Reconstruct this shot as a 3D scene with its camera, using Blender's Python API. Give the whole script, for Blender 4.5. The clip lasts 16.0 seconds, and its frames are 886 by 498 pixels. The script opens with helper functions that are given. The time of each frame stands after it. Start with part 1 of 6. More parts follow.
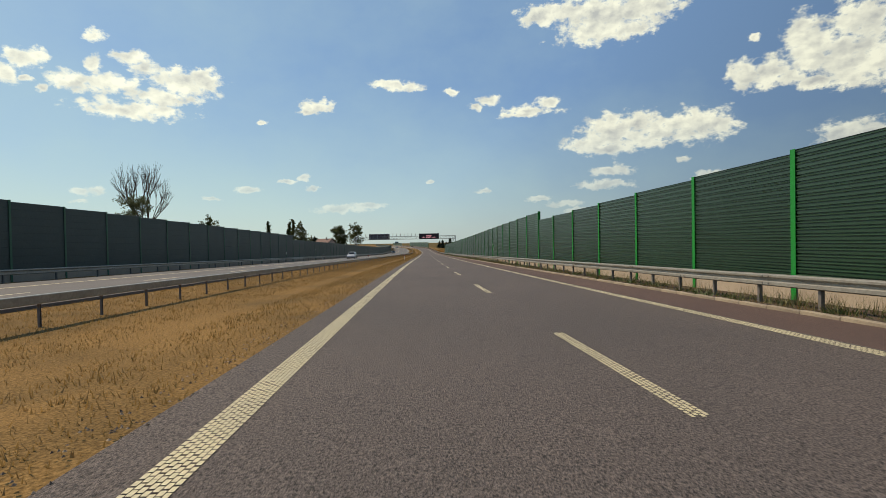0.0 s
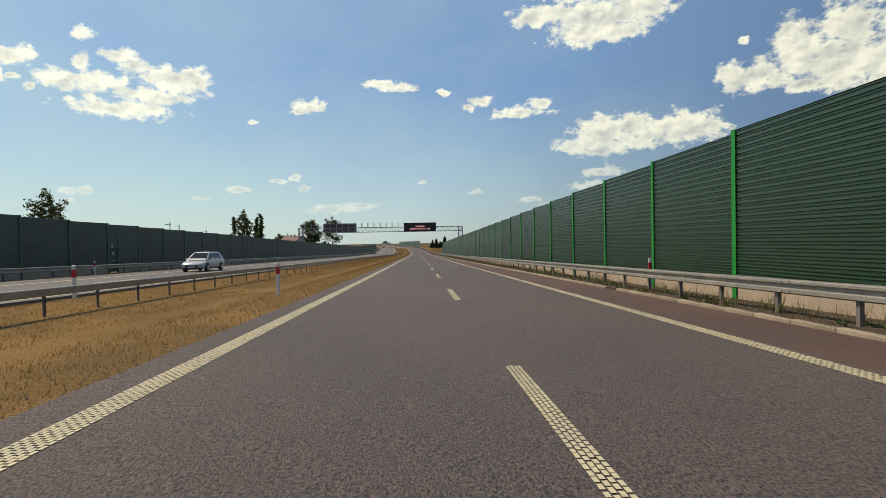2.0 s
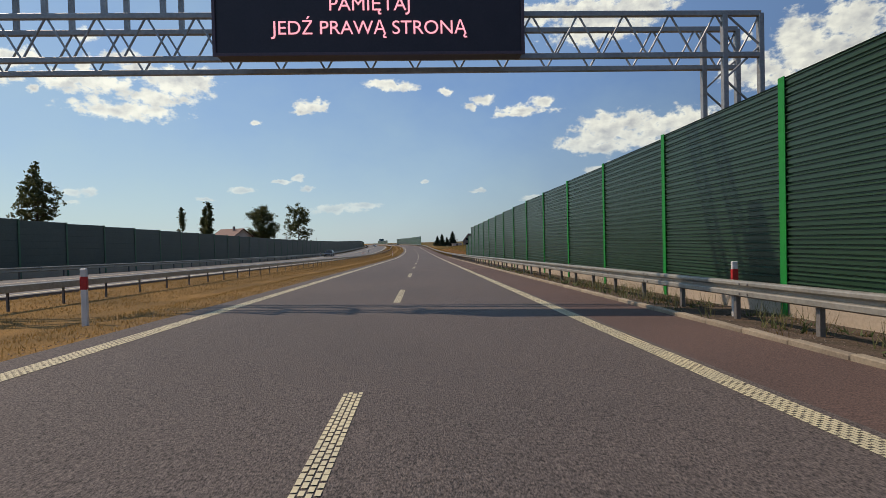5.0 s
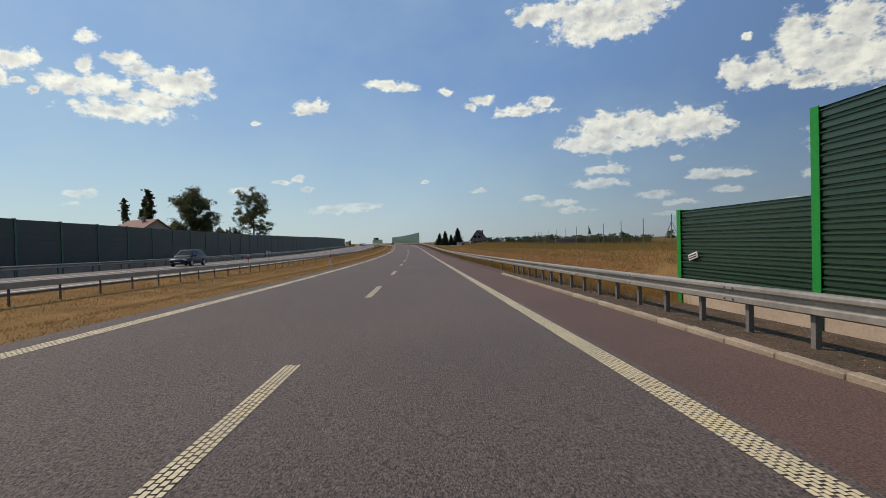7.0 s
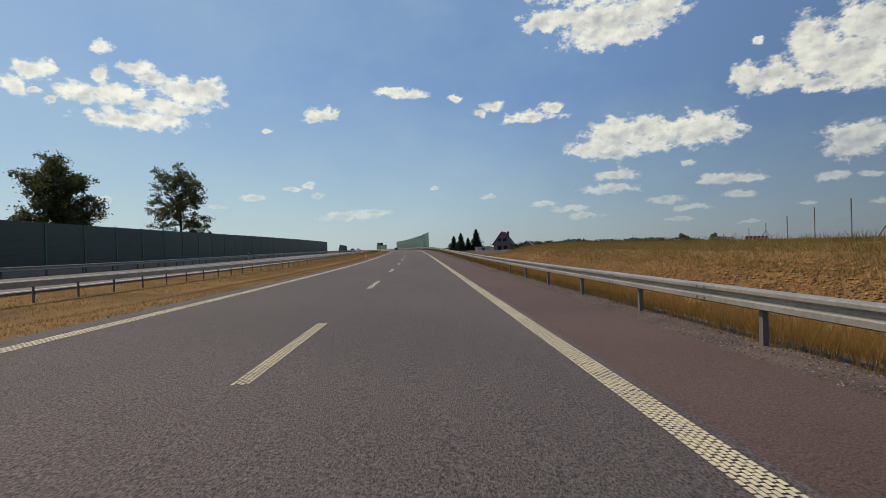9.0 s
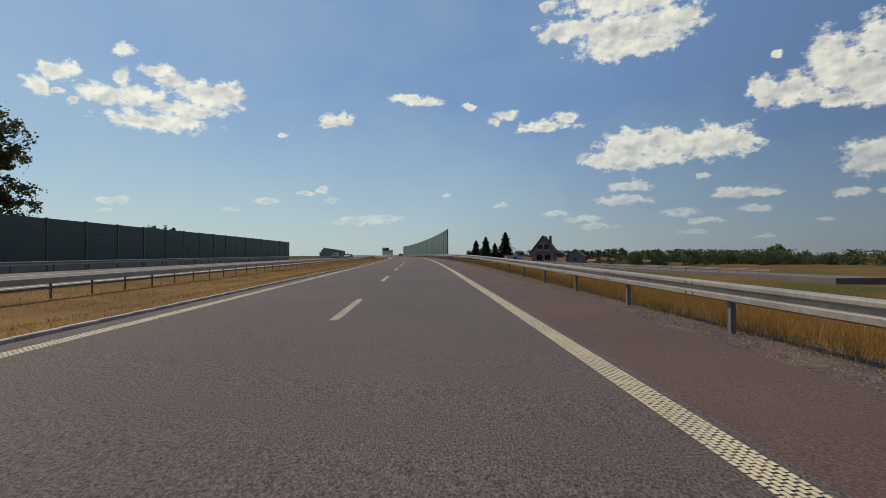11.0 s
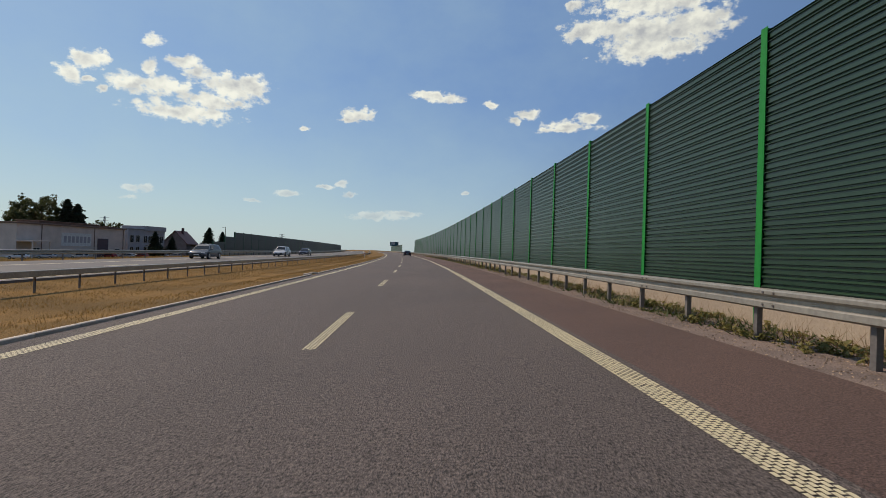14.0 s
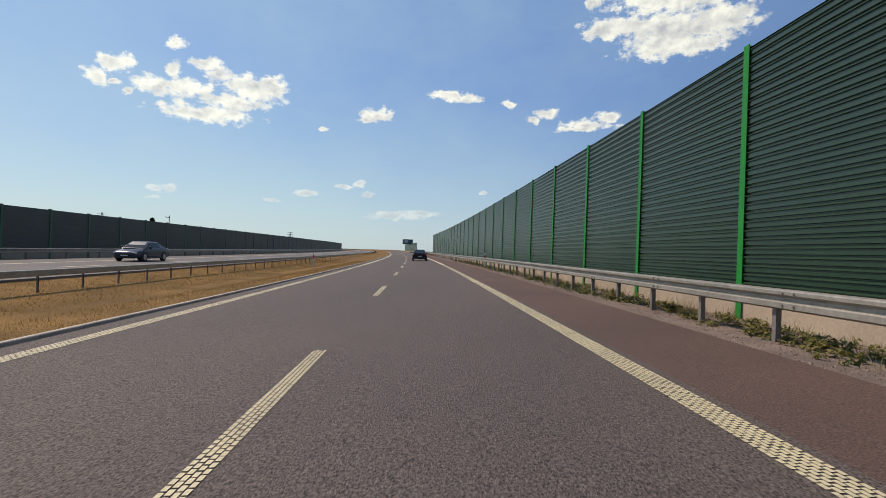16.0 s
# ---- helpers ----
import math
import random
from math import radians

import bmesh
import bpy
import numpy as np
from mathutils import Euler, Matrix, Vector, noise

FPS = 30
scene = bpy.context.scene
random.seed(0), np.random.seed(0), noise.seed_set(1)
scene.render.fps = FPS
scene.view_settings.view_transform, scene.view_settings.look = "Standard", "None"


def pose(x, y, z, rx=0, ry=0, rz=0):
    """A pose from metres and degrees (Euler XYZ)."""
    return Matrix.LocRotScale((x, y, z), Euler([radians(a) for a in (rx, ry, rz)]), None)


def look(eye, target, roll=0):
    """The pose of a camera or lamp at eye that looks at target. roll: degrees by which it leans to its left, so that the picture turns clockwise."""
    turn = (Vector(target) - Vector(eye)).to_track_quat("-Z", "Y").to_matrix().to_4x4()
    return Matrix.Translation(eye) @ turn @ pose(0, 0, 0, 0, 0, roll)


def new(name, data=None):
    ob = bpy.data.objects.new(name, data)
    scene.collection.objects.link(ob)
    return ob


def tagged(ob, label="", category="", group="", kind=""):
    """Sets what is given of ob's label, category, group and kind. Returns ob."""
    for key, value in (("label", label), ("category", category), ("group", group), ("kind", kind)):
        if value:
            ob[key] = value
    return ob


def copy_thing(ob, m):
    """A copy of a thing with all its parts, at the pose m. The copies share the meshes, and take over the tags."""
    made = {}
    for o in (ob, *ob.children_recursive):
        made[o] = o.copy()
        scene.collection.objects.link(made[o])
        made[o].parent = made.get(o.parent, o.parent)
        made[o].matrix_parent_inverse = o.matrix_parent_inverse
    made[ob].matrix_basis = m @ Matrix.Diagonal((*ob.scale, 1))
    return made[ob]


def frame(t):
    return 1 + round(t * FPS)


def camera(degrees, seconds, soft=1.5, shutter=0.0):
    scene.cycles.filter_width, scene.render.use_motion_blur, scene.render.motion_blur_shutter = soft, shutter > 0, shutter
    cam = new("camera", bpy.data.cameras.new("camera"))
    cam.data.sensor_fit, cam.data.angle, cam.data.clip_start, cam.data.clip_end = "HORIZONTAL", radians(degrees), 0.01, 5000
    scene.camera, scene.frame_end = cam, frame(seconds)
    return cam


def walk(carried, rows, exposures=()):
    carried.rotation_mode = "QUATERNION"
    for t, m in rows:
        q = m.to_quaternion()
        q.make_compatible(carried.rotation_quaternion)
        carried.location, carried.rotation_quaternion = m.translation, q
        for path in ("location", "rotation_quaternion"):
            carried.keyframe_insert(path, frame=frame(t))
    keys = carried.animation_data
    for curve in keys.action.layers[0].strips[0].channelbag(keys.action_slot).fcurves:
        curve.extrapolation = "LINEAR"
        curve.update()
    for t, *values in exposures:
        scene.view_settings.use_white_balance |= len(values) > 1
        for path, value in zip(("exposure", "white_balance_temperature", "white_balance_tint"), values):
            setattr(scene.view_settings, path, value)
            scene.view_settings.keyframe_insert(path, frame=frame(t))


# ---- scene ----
cam = camera(83.0, 16.0, soft=0.55)

# ---- the line of the road: s metres along, e metres to the right of the lane line ----
EYE_H = 1.30
GONE = ((0, 0.0), (3.5, 129.2), (7.0, 254.2), (9.0, 322.9), (11.5, 407.1), (12.5, 440.6), (14.5, 505.2), (16.0, 553.3))   # seconds, metres gone
# seconds, heading of the road there (left +), its grade and its bank to the right, in degrees
ROAD = (
    (0, 1.37, -1.12, 1.07),
    (1.5, 0.55, -1.12, 0.98),
    (2.5, 0.36, -1.14, 1.02),
    (4, 0.50, -1.03, 1.29),
    (6.5, 0.27, -1.01, 1.47),
    (8, 0.88, -0.58, 1.55),
    (9, 1.37, -0.25, 1.58),
    (11.5, 2.93, 0.52, -0.58),
    (12.5, 3.49, 0.29, -1.69),
    (13.5, 4.08, 0.12, -1.93),
    (14.5, 4.97, 0.06, -1.95),
    (16, 6.44, -0.01, -2.08),
)
# seconds, the camera's yaw, pitch and lean, in degrees
LOOK = (
    (0, -1.52, -0.83, 1.07),
    (0.5, -1.82, -0.70, 1.04),
    (1, -2.08, -0.82, 1.07),
    (1.5, -2.32, -0.80, 0.91),
    (2, -2.44, -0.79, 0.97),
    (2.5, -2.37, -0.86, 0.95),
    (3, -2.31, -0.87, 1.08),
    (3.5, -2.21, -0.92, 1.24),
    (4, -2.06, -0.86, 1.28),
    (6.5, -2.14, -0.92, 1.47),
    (7, -2.05, -0.84, 1.48),
    (7.5, -1.80, -0.62, 1.49),
    (8, -1.46, -0.51, 1.61),
    (8.5, -1.14, -0.29, 1.54),
    (9, -0.95, -0.12, 1.59),
    (11.5, 0.62, 0.78, -0.46),
    (12, 0.95, 0.78, -1.55),
    (12.5, 1.22, 0.63, -1.85),
    (13, 1.39, 0.50, -1.98),
    (13.5, 1.70, 0.45, -1.94),
    (14, 2.14, 0.41, -1.91),
    (14.5, 2.67, 0.34, -1.90),
    (15, 3.15, 0.40, -2.03),
    (15.5, 3.66, 0.31, -1.99),
    (16, 4.14, 0.31, -2.09),
)
LANE = ((0.0, -2.20), (1.5, -1.35), (3.5, -0.17), (7.0, 1.48), (9.0, 1.80), (11.5, 1.60), (12.5, 1.42), (14.5, 1.45), (16.0, 1.28))   # seconds, metres right of the lane line
S_MIN, S_MAX = -120, 1400


def smooth_line(xs, ys, at):
    """A monotone cubic through the points, level at its ends."""
    xs, ys, at = np.array(xs, float), np.array(ys, float), np.asarray(at, float)
    d = np.diff(ys) / np.diff(xs)
    m = np.zeros(len(xs))
    same = d[:-1] * d[1:] > 0
    m[1:-1][same] = 2 * d[:-1][same] * d[1:][same] / (d[:-1] + d[1:])[same]
    m[0], m[-1] = 1.5 * d[0] - 0.5 * m[1], 1.5 * d[-1] - 0.5 * m[-2]
    i = np.clip(np.searchsorted(xs, at) - 1, 0, len(xs) - 2)
    h = xs[i + 1] - xs[i]
    u = np.clip((at - xs[i]) / h, 0, 1)
    return ((1 + 2 * u) * (1 - u) ** 2 * ys[i] + u * (1 - u) ** 2 * h * m[i]
            + u * u * (3 - 2 * u) * ys[i + 1] + u * u * (u - 1) * h * m[i + 1])


def s_at(t):
    return float(smooth_line([a for a, b in GONE], [b for a, b in GONE], t))


key_s = [s_at(r[0]) for r in ROAD]
line_s = np.arange(S_MIN, S_MAX + 1, 1.0)
line_psi = np.radians(smooth_line(key_s + [key_s[-1] + 240], [r[1] for r in ROAD] + [11.5], line_s))
line_grade = np.tan(np.radians(smooth_line(key_s + [key_s[-1] + 160], [r[2] for r in ROAD] + [0.1], line_s)))
line_bank = np.tan(np.radians(smooth_line(key_s, [r[3] for r in ROAD], line_s)))
line_x = np.concatenate([[0], np.cumsum(-np.sin((line_psi[1:] + line_psi[:-1]) / 2))])
line_y = np.concatenate([[0], np.cumsum(np.cos((line_psi[1:] + line_psi[:-1]) / 2))])
line_z = np.concatenate([[0], np.cumsum((line_grade[1:] + line_grade[:-1]) / 2)])
at0 = 480 - S_MIN          # the world's height is nought here
line_x, line_y, line_z = line_x - line_x[at0] + -9.26, line_y - line_y[at0] + 479.75, line_z - line_z[at0]


def deck(s, e):
    """How high the paved cross-section lies over the lane line's height."""
    b = np.interp(s, line_s, line_bank)
    return -b * np.clip(e, -4.4, 8.5)


def at(s, e, h=0.0):
    """The world place of road coordinates."""
    psi = np.interp(s, line_s, line_psi)
    x = np.interp(s, line_s, line_x) + np.cos(psi) * e
    y = np.interp(s, line_s, line_y) + np.sin(psi) * e
    z = np.interp(s, line_s, line_z) + deck(s, e) + h
    return np.stack(np.broadcast_arrays(x, y, z), -1)


def stand(s, e, h=0.0, turn=0.0):
    """An upright pose at road coordinates: y along the road, x to its right."""
    p = at(s, e, h)
    return Matrix.Translation(p) @ Matrix.Rotation(float(np.interp(s, line_s, line_psi)) + radians(turn), 4, "Z")


rows = []
for i in range(81):
    t = i * 0.2
    yaw, pitch, lean = (float(smooth_line([r[0] for r in LOOK], [r[j] for r in LOOK], t)) for j in (1, 2, 3))
    p = at(s_at(t), float(smooth_line([r[0] for r in LANE], [r[1] for r in LANE], t)), EYE_H)
    rows.append((t, pose(p[0], p[1], p[2], 90 + pitch, lean, yaw)))
walk(cam, rows, exposures=((0, -0.05, 7800, 14), (2.0, 0.0, 7800, 15), (2.8, 0.33, 7900, 20), (3.4, 0.30, 7800, 20), (4.2, -0.12, 7300, 20), (6.5, -0.17, 7200, 20), (12.5, -0.31, 7300, 19), (14.0, -0.25, 7250, 20), (15.0, -0.18, 7250, 20), (16, -0.05, 7200, 21)))

# ---- sky, clouds and sun ----
SUN_AZ, SUN_EL = -66.0, 50.0          # degrees from straight ahead (right +), and above the horizon
world = bpy.data.worlds.new("sky")
scene.world = world
world.use_nodes = True
wn, wl = world.node_tree.nodes, world.node_tree.links
wn.clear()


def wmath(op, a, b=None, c=None, clamp=False):
    n = wn.new("ShaderNodeMath")
    n.operation, n.use_clamp = op, clamp
    for i, v in enumerate((a, b, c)):
        if v is None:
            continue
        if isinstance(v, (int, float)):
            n.inputs[i].default_value = v
        else:
            wl.new(v, n.inputs[i])
    return n.outputs[0]


sky = wn.new("ShaderNodeTexSky")
sky.sky_type, sky.sun_disc = "NISHITA", False
sky.sun_elevation, sky.sun_rotation = radians(SUN_EL), radians(SUN_AZ)
sky.air_density, sky.dust_density, sky.ozone_density = 1.0, 0.3, 2.2
way = wn.new("ShaderNodeTexCoord").outputs["Generated"]
sep = wn.new("ShaderNodeSeparateXYZ")
wl.new(way, sep.inputs[0])
az = wmath("MULTIPLY", wmath("ARCTAN2", sep.outputs[0], sep.outputs[1]), 57.2958)
el = wmath("MULTIPLY", wmath("ARCSINE", sep.outputs[2]), 57.2958)
uv = wn.new("ShaderNodeCombineXYZ")
wl.new(az, uv.inputs[0]), wl.new(el, uv.inputs[1])
# the heaps' outlines are pushed about by a fine noise
ruffle = wn.new("ShaderNodeTexNoise")
ruffle.inputs["Scale"].default_value, ruffle.inputs["Detail"].default_value, ruffle.inputs["Roughness"].default_value = 0.8, 5, 0.55
wl.new(uv.outputs[0], ruffle.inputs["Vector"])
shove = wn.new("ShaderNodeVectorMath")
shove.operation = "MULTIPLY_ADD"
wl.new(ruffle.outputs["Color"], shove.inputs[0])
shove.inputs[1].default_value, shove.inputs[2].default_value = (1.3, 0.9, 0), (-0.65, -0.45, 0)
pushed = wn.new("ShaderNodeVectorMath")
pushed.operation = "ADD"
wl.new(uv.outputs[0], pushed.inputs[0]), wl.new(shove.outputs[0], pushed.inputs[1])
# azimuth, elevation, half width and half height of the mounds in each heap of cloud, in degrees
HEAP_HIGH = ((14.7, 23.7, 4.02, 1.14), (19.8, 22.9, 5.39, 2.13), (24.0, 23.1, 3.72, 1.75), (18.8, 21.5, 3.93, 1.36), (12.7, 23.4, 2.17, 0.79), (20.4, 25.8, 6.44, 2.16), (11.7, 26.1, 1.12, 0.46), (22.3, 21.2, 2.43, 1.12))
HEAP_RIGHT = ((37.4, 18.0, 1.6, 1.77), (38.0, 16.3, 2.51, 2.07), (40.4, 15.5, 2.5, 2.27), (41.6, 18.0, 2.22, 2.13), (42.8, 14.5, 1.87, 1.91), (38.2, 13.7, 1.96, 0.65), (40.8, 13.6, 2.06, 0.98), (44.6, 15.3, 2.13, 3.23), (32.9, 15.3, 1.66, 1.38), (34.6, 15.1, 2.15, 1.45), (36.3, 14.5, 1.35, 0.76), (33.6, 18.5, 0.49, 0.37))
HEAP_BROAD = ((17.8, 10.3, 2.66, 1.01), (20.4, 11.3, 3.41, 2.09), (22.7, 12.0, 2.52, 1.36), (20.1, 9.7, 4.23, 0.71), (24.9, 11.1, 2.54, 1.35), (23.7, 10.1, 2.24, 0.8), (27.5, 11.3, 2.23, 1.64), (29.2, 11.2, 2.36, 1.73), (30.7, 10.9, 1.4, 1.28), (40.1, 8.6, 1.98, 1.63), (42.0, 8.5, 1.94, 1.58), (44.1, 8.0, 1.96, 1.53))
HEAP_LEFT = ((-29.9, 13.2, 4.47, 0.93), (-27.6, 14.6, 3.38, 0.94), (-25.3, 16.1, 3.33, 1.37), (-23.4, 16.6, 1.67, 1.07), (-34.4, 15.0, 2.03, 0.96), (-31.8, 15.3, 2.54, 0.84), (-29.9, 17.8, 1.69, 0.68), (-28.8, 17.0, 1.31, 0.7), (-33.0, 16.9, 0.69, 0.81), (-32.9, 19.3, 0.8, 0.64), (-38.1, 16.4, 1.45, 0.84), (-39.3, 15.0, 1.08, 0.8), (-37.1, 16.9, 0.83, 0.58), (-38.0, 14.7, 0.64, 0.27), (-37.0, 14.1, 0.49, 0.42))
SMALL = ((-4.0, 17.4, 2.42, 0.47), (-2.4, 17.1, 2.02, 0.53), (-12.2, 14.9, 1.9, 0.7), (-13.3, 14.3, 1.25, 0.35), (-17.9, 13.0, 0.59, 0.35), (2.8, 16.5, 0.88, 0.42), (6.9, 15.5, 1.73, 0.6), (5.4, 15.0, 1.0, 0.42), (11.6, 14.3, 3.23, 0.53), (13.7, 14.9, 1.4, 0.64), (10.4, 13.9, 2.73, 0.36), (19.9, 7.3, 2.22, 0.48), (21.2, 7.5, 0.92, 0.59), (19.5, 5.9, 2.93, 0.54), (30.6, 6.0, 2.96, 0.44), (32.5, 6.1, 1.14, 0.54), (29.5, 6.3, 1.21, 0.45), (31.7, 4.5, 1.35, 0.38), (39.2, 5.6, 1.29, 0.45), (41.7, 5.5, 0.97, 0.29))
LOW = ((42.2, 3.1, 0.73, 0.29), (25.1, 4.4, 2.05, 0.41), (27.5, 3.5, 1.97, 0.34), (26.4, 2.4, 1.37, 0.23), (12.6, 4.6, 1.37, 0.38), (15.4, 4.0, 2.07, 0.37), (16.6, 3.1, 2.04, 0.37), (6.3, 5.7, 1.03, 0.25), (27.1, 8.1, 0.74, 0.34), (-19.5, 5.9, 1.25, 0.36), (-15.8, 6.8, 0.95, 0.24), (-13.9, 7.3, 0.85, 0.37), (-12.9, 6.2, 0.8, 0.37), (-9.7, 3.9, 3.25, 0.51), (-6.9, 4.3, 2.16, 0.38), (-34.3, 5.3, 0.86, 0.42), (-32.9, 5.4, 0.89, 0.42), (-34.5, 4.3, 0.64, 0.21), (-23.2, 4.9, 0.76, 0.18), (0.2, 6.8, 0.65, 0.19), (37.1, 3.3, 0.59, 0.21), (32.6, 1.8, 1.13, 0.16))


def wnoise(scale, detail, rough, shift=(0, 0, 0)):
    mp = wn.new("ShaderNodeMapping")
    mp.inputs["Location"].default_value = shift
    mp.inputs["Scale"].default_value = (1.0, 1.5, 1.0)
    wl.new(uv.outputs[0], mp.inputs["Vector"])
    n = wn.new("ShaderNodeTexNoise")
    n.inputs["Scale"].default_value, n.inputs["Detail"].default_value, n.inputs["Roughness"].default_value = scale, detail, rough
    wl.new(mp.outputs[0], n.inputs["Vector"])
    return wmath("SUBTRACT", n.outputs["Fac"], 0.5)


def billow(scale, detail, rough, shift=(0, 0, 0), feature="F1"):
    """Rounded lumps on several scales: high in the middle of each lump."""
    mp = wn.new("ShaderNodeMapping")
    mp.inputs["Location"].default_value = shift
    mp.inputs["Scale"].default_value = (1.0, 1.25, 1.0)
    wl.new(pushed.outputs[0], mp.inputs["Vector"])
    n = wn.new("ShaderNodeTexVoronoi")
    n.voronoi_dimensions, n.feature, n.normalize = "2D", feature, True
    n.inputs["Scale"].default_value, n.inputs["Detail"].default_value, n.inputs["Roughness"].default_value = scale, detail, rough
    n.inputs["Lacunarity"].default_value = 2.3
    if feature == "SMOOTH_F1":
        n.inputs["Smoothness"].default_value = 0.6
    wl.new(mp.outputs[0], n.inputs["Vector"])
    return wmath("SUBTRACT", 0.5, n.outputs["Distance"])


lumps = billow(0.55, 2, 0.5)
swell, swell_sunward = billow(0.30, 1.6, 0.5, feature="SMOOTH_F1"), billow(0.30, 1.6, 0.5, (-0.28, 0.50, 0), "SMOOTH_F1")
wisps = wnoise(0.8, 6, 0.52, (3.1, 7.7, 0))
threads = wnoise(2.6, 4, 0.6, (9.4, 2.2, 0))
best = None
for u0, v0, a, b in HEAP_HIGH + HEAP_RIGHT + HEAP_BROAD + HEAP_LEFT + SMALL + LOW:
    off = wn.new("ShaderNodeVectorMath")
    off.operation = "SUBTRACT"
    wl.new(pushed.outputs[0], off.inputs[0])
    off.inputs[1].default_value = (u0, v0, 0)
    rel = wn.new("ShaderNodeVectorMath")
    rel.operation = "MULTIPLY"
    wl.new(off.outputs[0], rel.inputs[0])
    rel.inputs[1].default_value = (1 / a, 1 / b, 0)
    size = wn.new("ShaderNodeVectorMath")
    size.operation = "LENGTH"
    wl.new(rel.outputs[0], size.inputs[0])
    best = size.outputs["Value"] if best is None else wmath("SMOOTH_MIN", best, size.outputs["Value"], 0.18)
dense = wmath("ADD", wmath("SUBTRACT", 1.0, best), wmath("MULTIPLY_ADD", lumps, 0.95, wmath("MULTIPLY_ADD", wisps, 1.9, wmath("MULTIPLY", threads, 0.75))))
edge = wn.new("ShaderNodeMapRange")
edge.interpolation_type = "SMOOTHSTEP"
edge.inputs["From Min"].default_value, edge.inputs["From Max"].default_value = 0.0, 0.66
wl.new(dense, edge.inputs["Value"])
thin = wmath("MULTIPLY_ADD", el, 0.075, 0.10, clamp=True)          # low clouds drown in the haze
cover = wmath("MULTIPLY", edge.outputs[0], thin)
depth = wmath("MULTIPLY_ADD", dense, -0.55, 0.34)      # thick cloud is greyer than its lit rim
relief = wmath("ADD", wmath("MULTIPLY_ADD", wmath("SUBTRACT", swell, swell_sunward), 3.0, 0.66), wmath("MULTIPLY_ADD", lumps, 0.4, depth), clamp=True)
tone = wn.new("ShaderNodeMix")
tone.data_type = "RGBA"
wl.new(relief, tone.inputs["Factor"])
tone.inputs["A"].default_value, tone.inputs["B"].default_value = (6.1, 7.1, 7.5, 1), (11.9, 13.4, 12.1, 1)
vivid = wn.new("ShaderNodeHueSaturation")
vivid.inputs["Saturation"].default_value = 1.25
wl.new(sky.outputs[0], vivid.inputs["Color"])
# the air glares towards the sun, pales towards the horizon and deepens elsewhere
toward = wn.new("ShaderNodeVectorMath")
toward.operation = "DOT_PRODUCT"
wl.new(way, toward.inputs[0])
toward.inputs[1].default_value = (math.sin(radians(SUN_AZ)) * math.cos(radians(SUN_EL)), math.cos(radians(SUN_AZ)) * math.cos(radians(SUN_EL)), math.sin(radians(SUN_EL)))
glare = wmath("SUBTRACT", toward.outputs["Value"], 0.33)
wl.new(wmath("MULTIPLY_ADD", glare, 0.6, 1.15), vivid.inputs["Value"])
clear = wn.new("ShaderNodeMix")
clear.data_type = "RGBA"
clear.inputs["Factor"].default_value = 0.45
wl.new(vivid.outputs[0], clear.inputs["A"])
clear.inputs["B"].default_value = (2.9, 5.6, 10.3, 1)
low_air = wmath("MULTIPLY_ADD", el, -0.030, 0.52, clamp=True)
streaks = wmath("MULTIPLY", wnoise(0.07, 6, 0.6, (5.3, 1.7, 0)), 0.5)
hazy = wn.new("ShaderNodeMix")
hazy.data_type = "RGBA"
wl.new(wmath("ADD", wmath("ADD", wmath("MULTIPLY_ADD", glare, 0.5, 0.02), streaks), low_air, clamp=True), hazy.inputs["Factor"])
wl.new(clear.outputs["Result"], hazy.inputs["A"])
hazy.inputs["B"].default_value = (5.7, 8.8, 9.1, 1)
away = wmath("MULTIPLY_ADD", wmath("MINIMUM", glare, 0.0), 0.85, 1.0, clamp=True)      # deepest a right angle from the sun
deep = wn.new("ShaderNodeHueSaturation")
deep.inputs["Saturation"].default_value = 1.0
wl.new(away, deep.inputs["Value"])
wl.new(hazy.outputs["Result"], deep.inputs["Color"])
lit = wn.new("ShaderNodeHueSaturation")
wl.new(wmath("MULTIPLY_ADD", glare, 0.22, 0.93), lit.inputs["Value"])
wl.new(tone.outputs["Result"], lit.inputs["Color"])
veil = wn.new("ShaderNodeMix")
veil.data_type = "RGBA"
wl.new(wmath("MULTIPLY", cover, 0.93), veil.inputs["Factor"])
wl.new(deep.outputs[0], veil.inputs["A"]), wl.new(lit.outputs[0], veil.inputs["B"])
back = wn.new("ShaderNodeBackground")
back.inputs["Strength"].default_value = 0.085
wl.new(veil.outputs["Result"], back.inputs["Color"])
wl.new(back.outputs[0], wn.new("ShaderNodeOutputWorld").inputs[0])
sun = new("sun", bpy.data.lights.new("sun", "SUN"))
sun.data.energy, sun.data.angle, sun.data.color = 3.5, radians(0.53), (1.0, 0.88, 0.71)
sa, se = radians(SUN_AZ), radians(SUN_EL)
sun.matrix_world = look((0, 0, 60), (-60 * math.sin(sa) * math.cos(se), -60 * math.cos(sa) * math.cos(se), 60 - 60 * math.sin(se)))

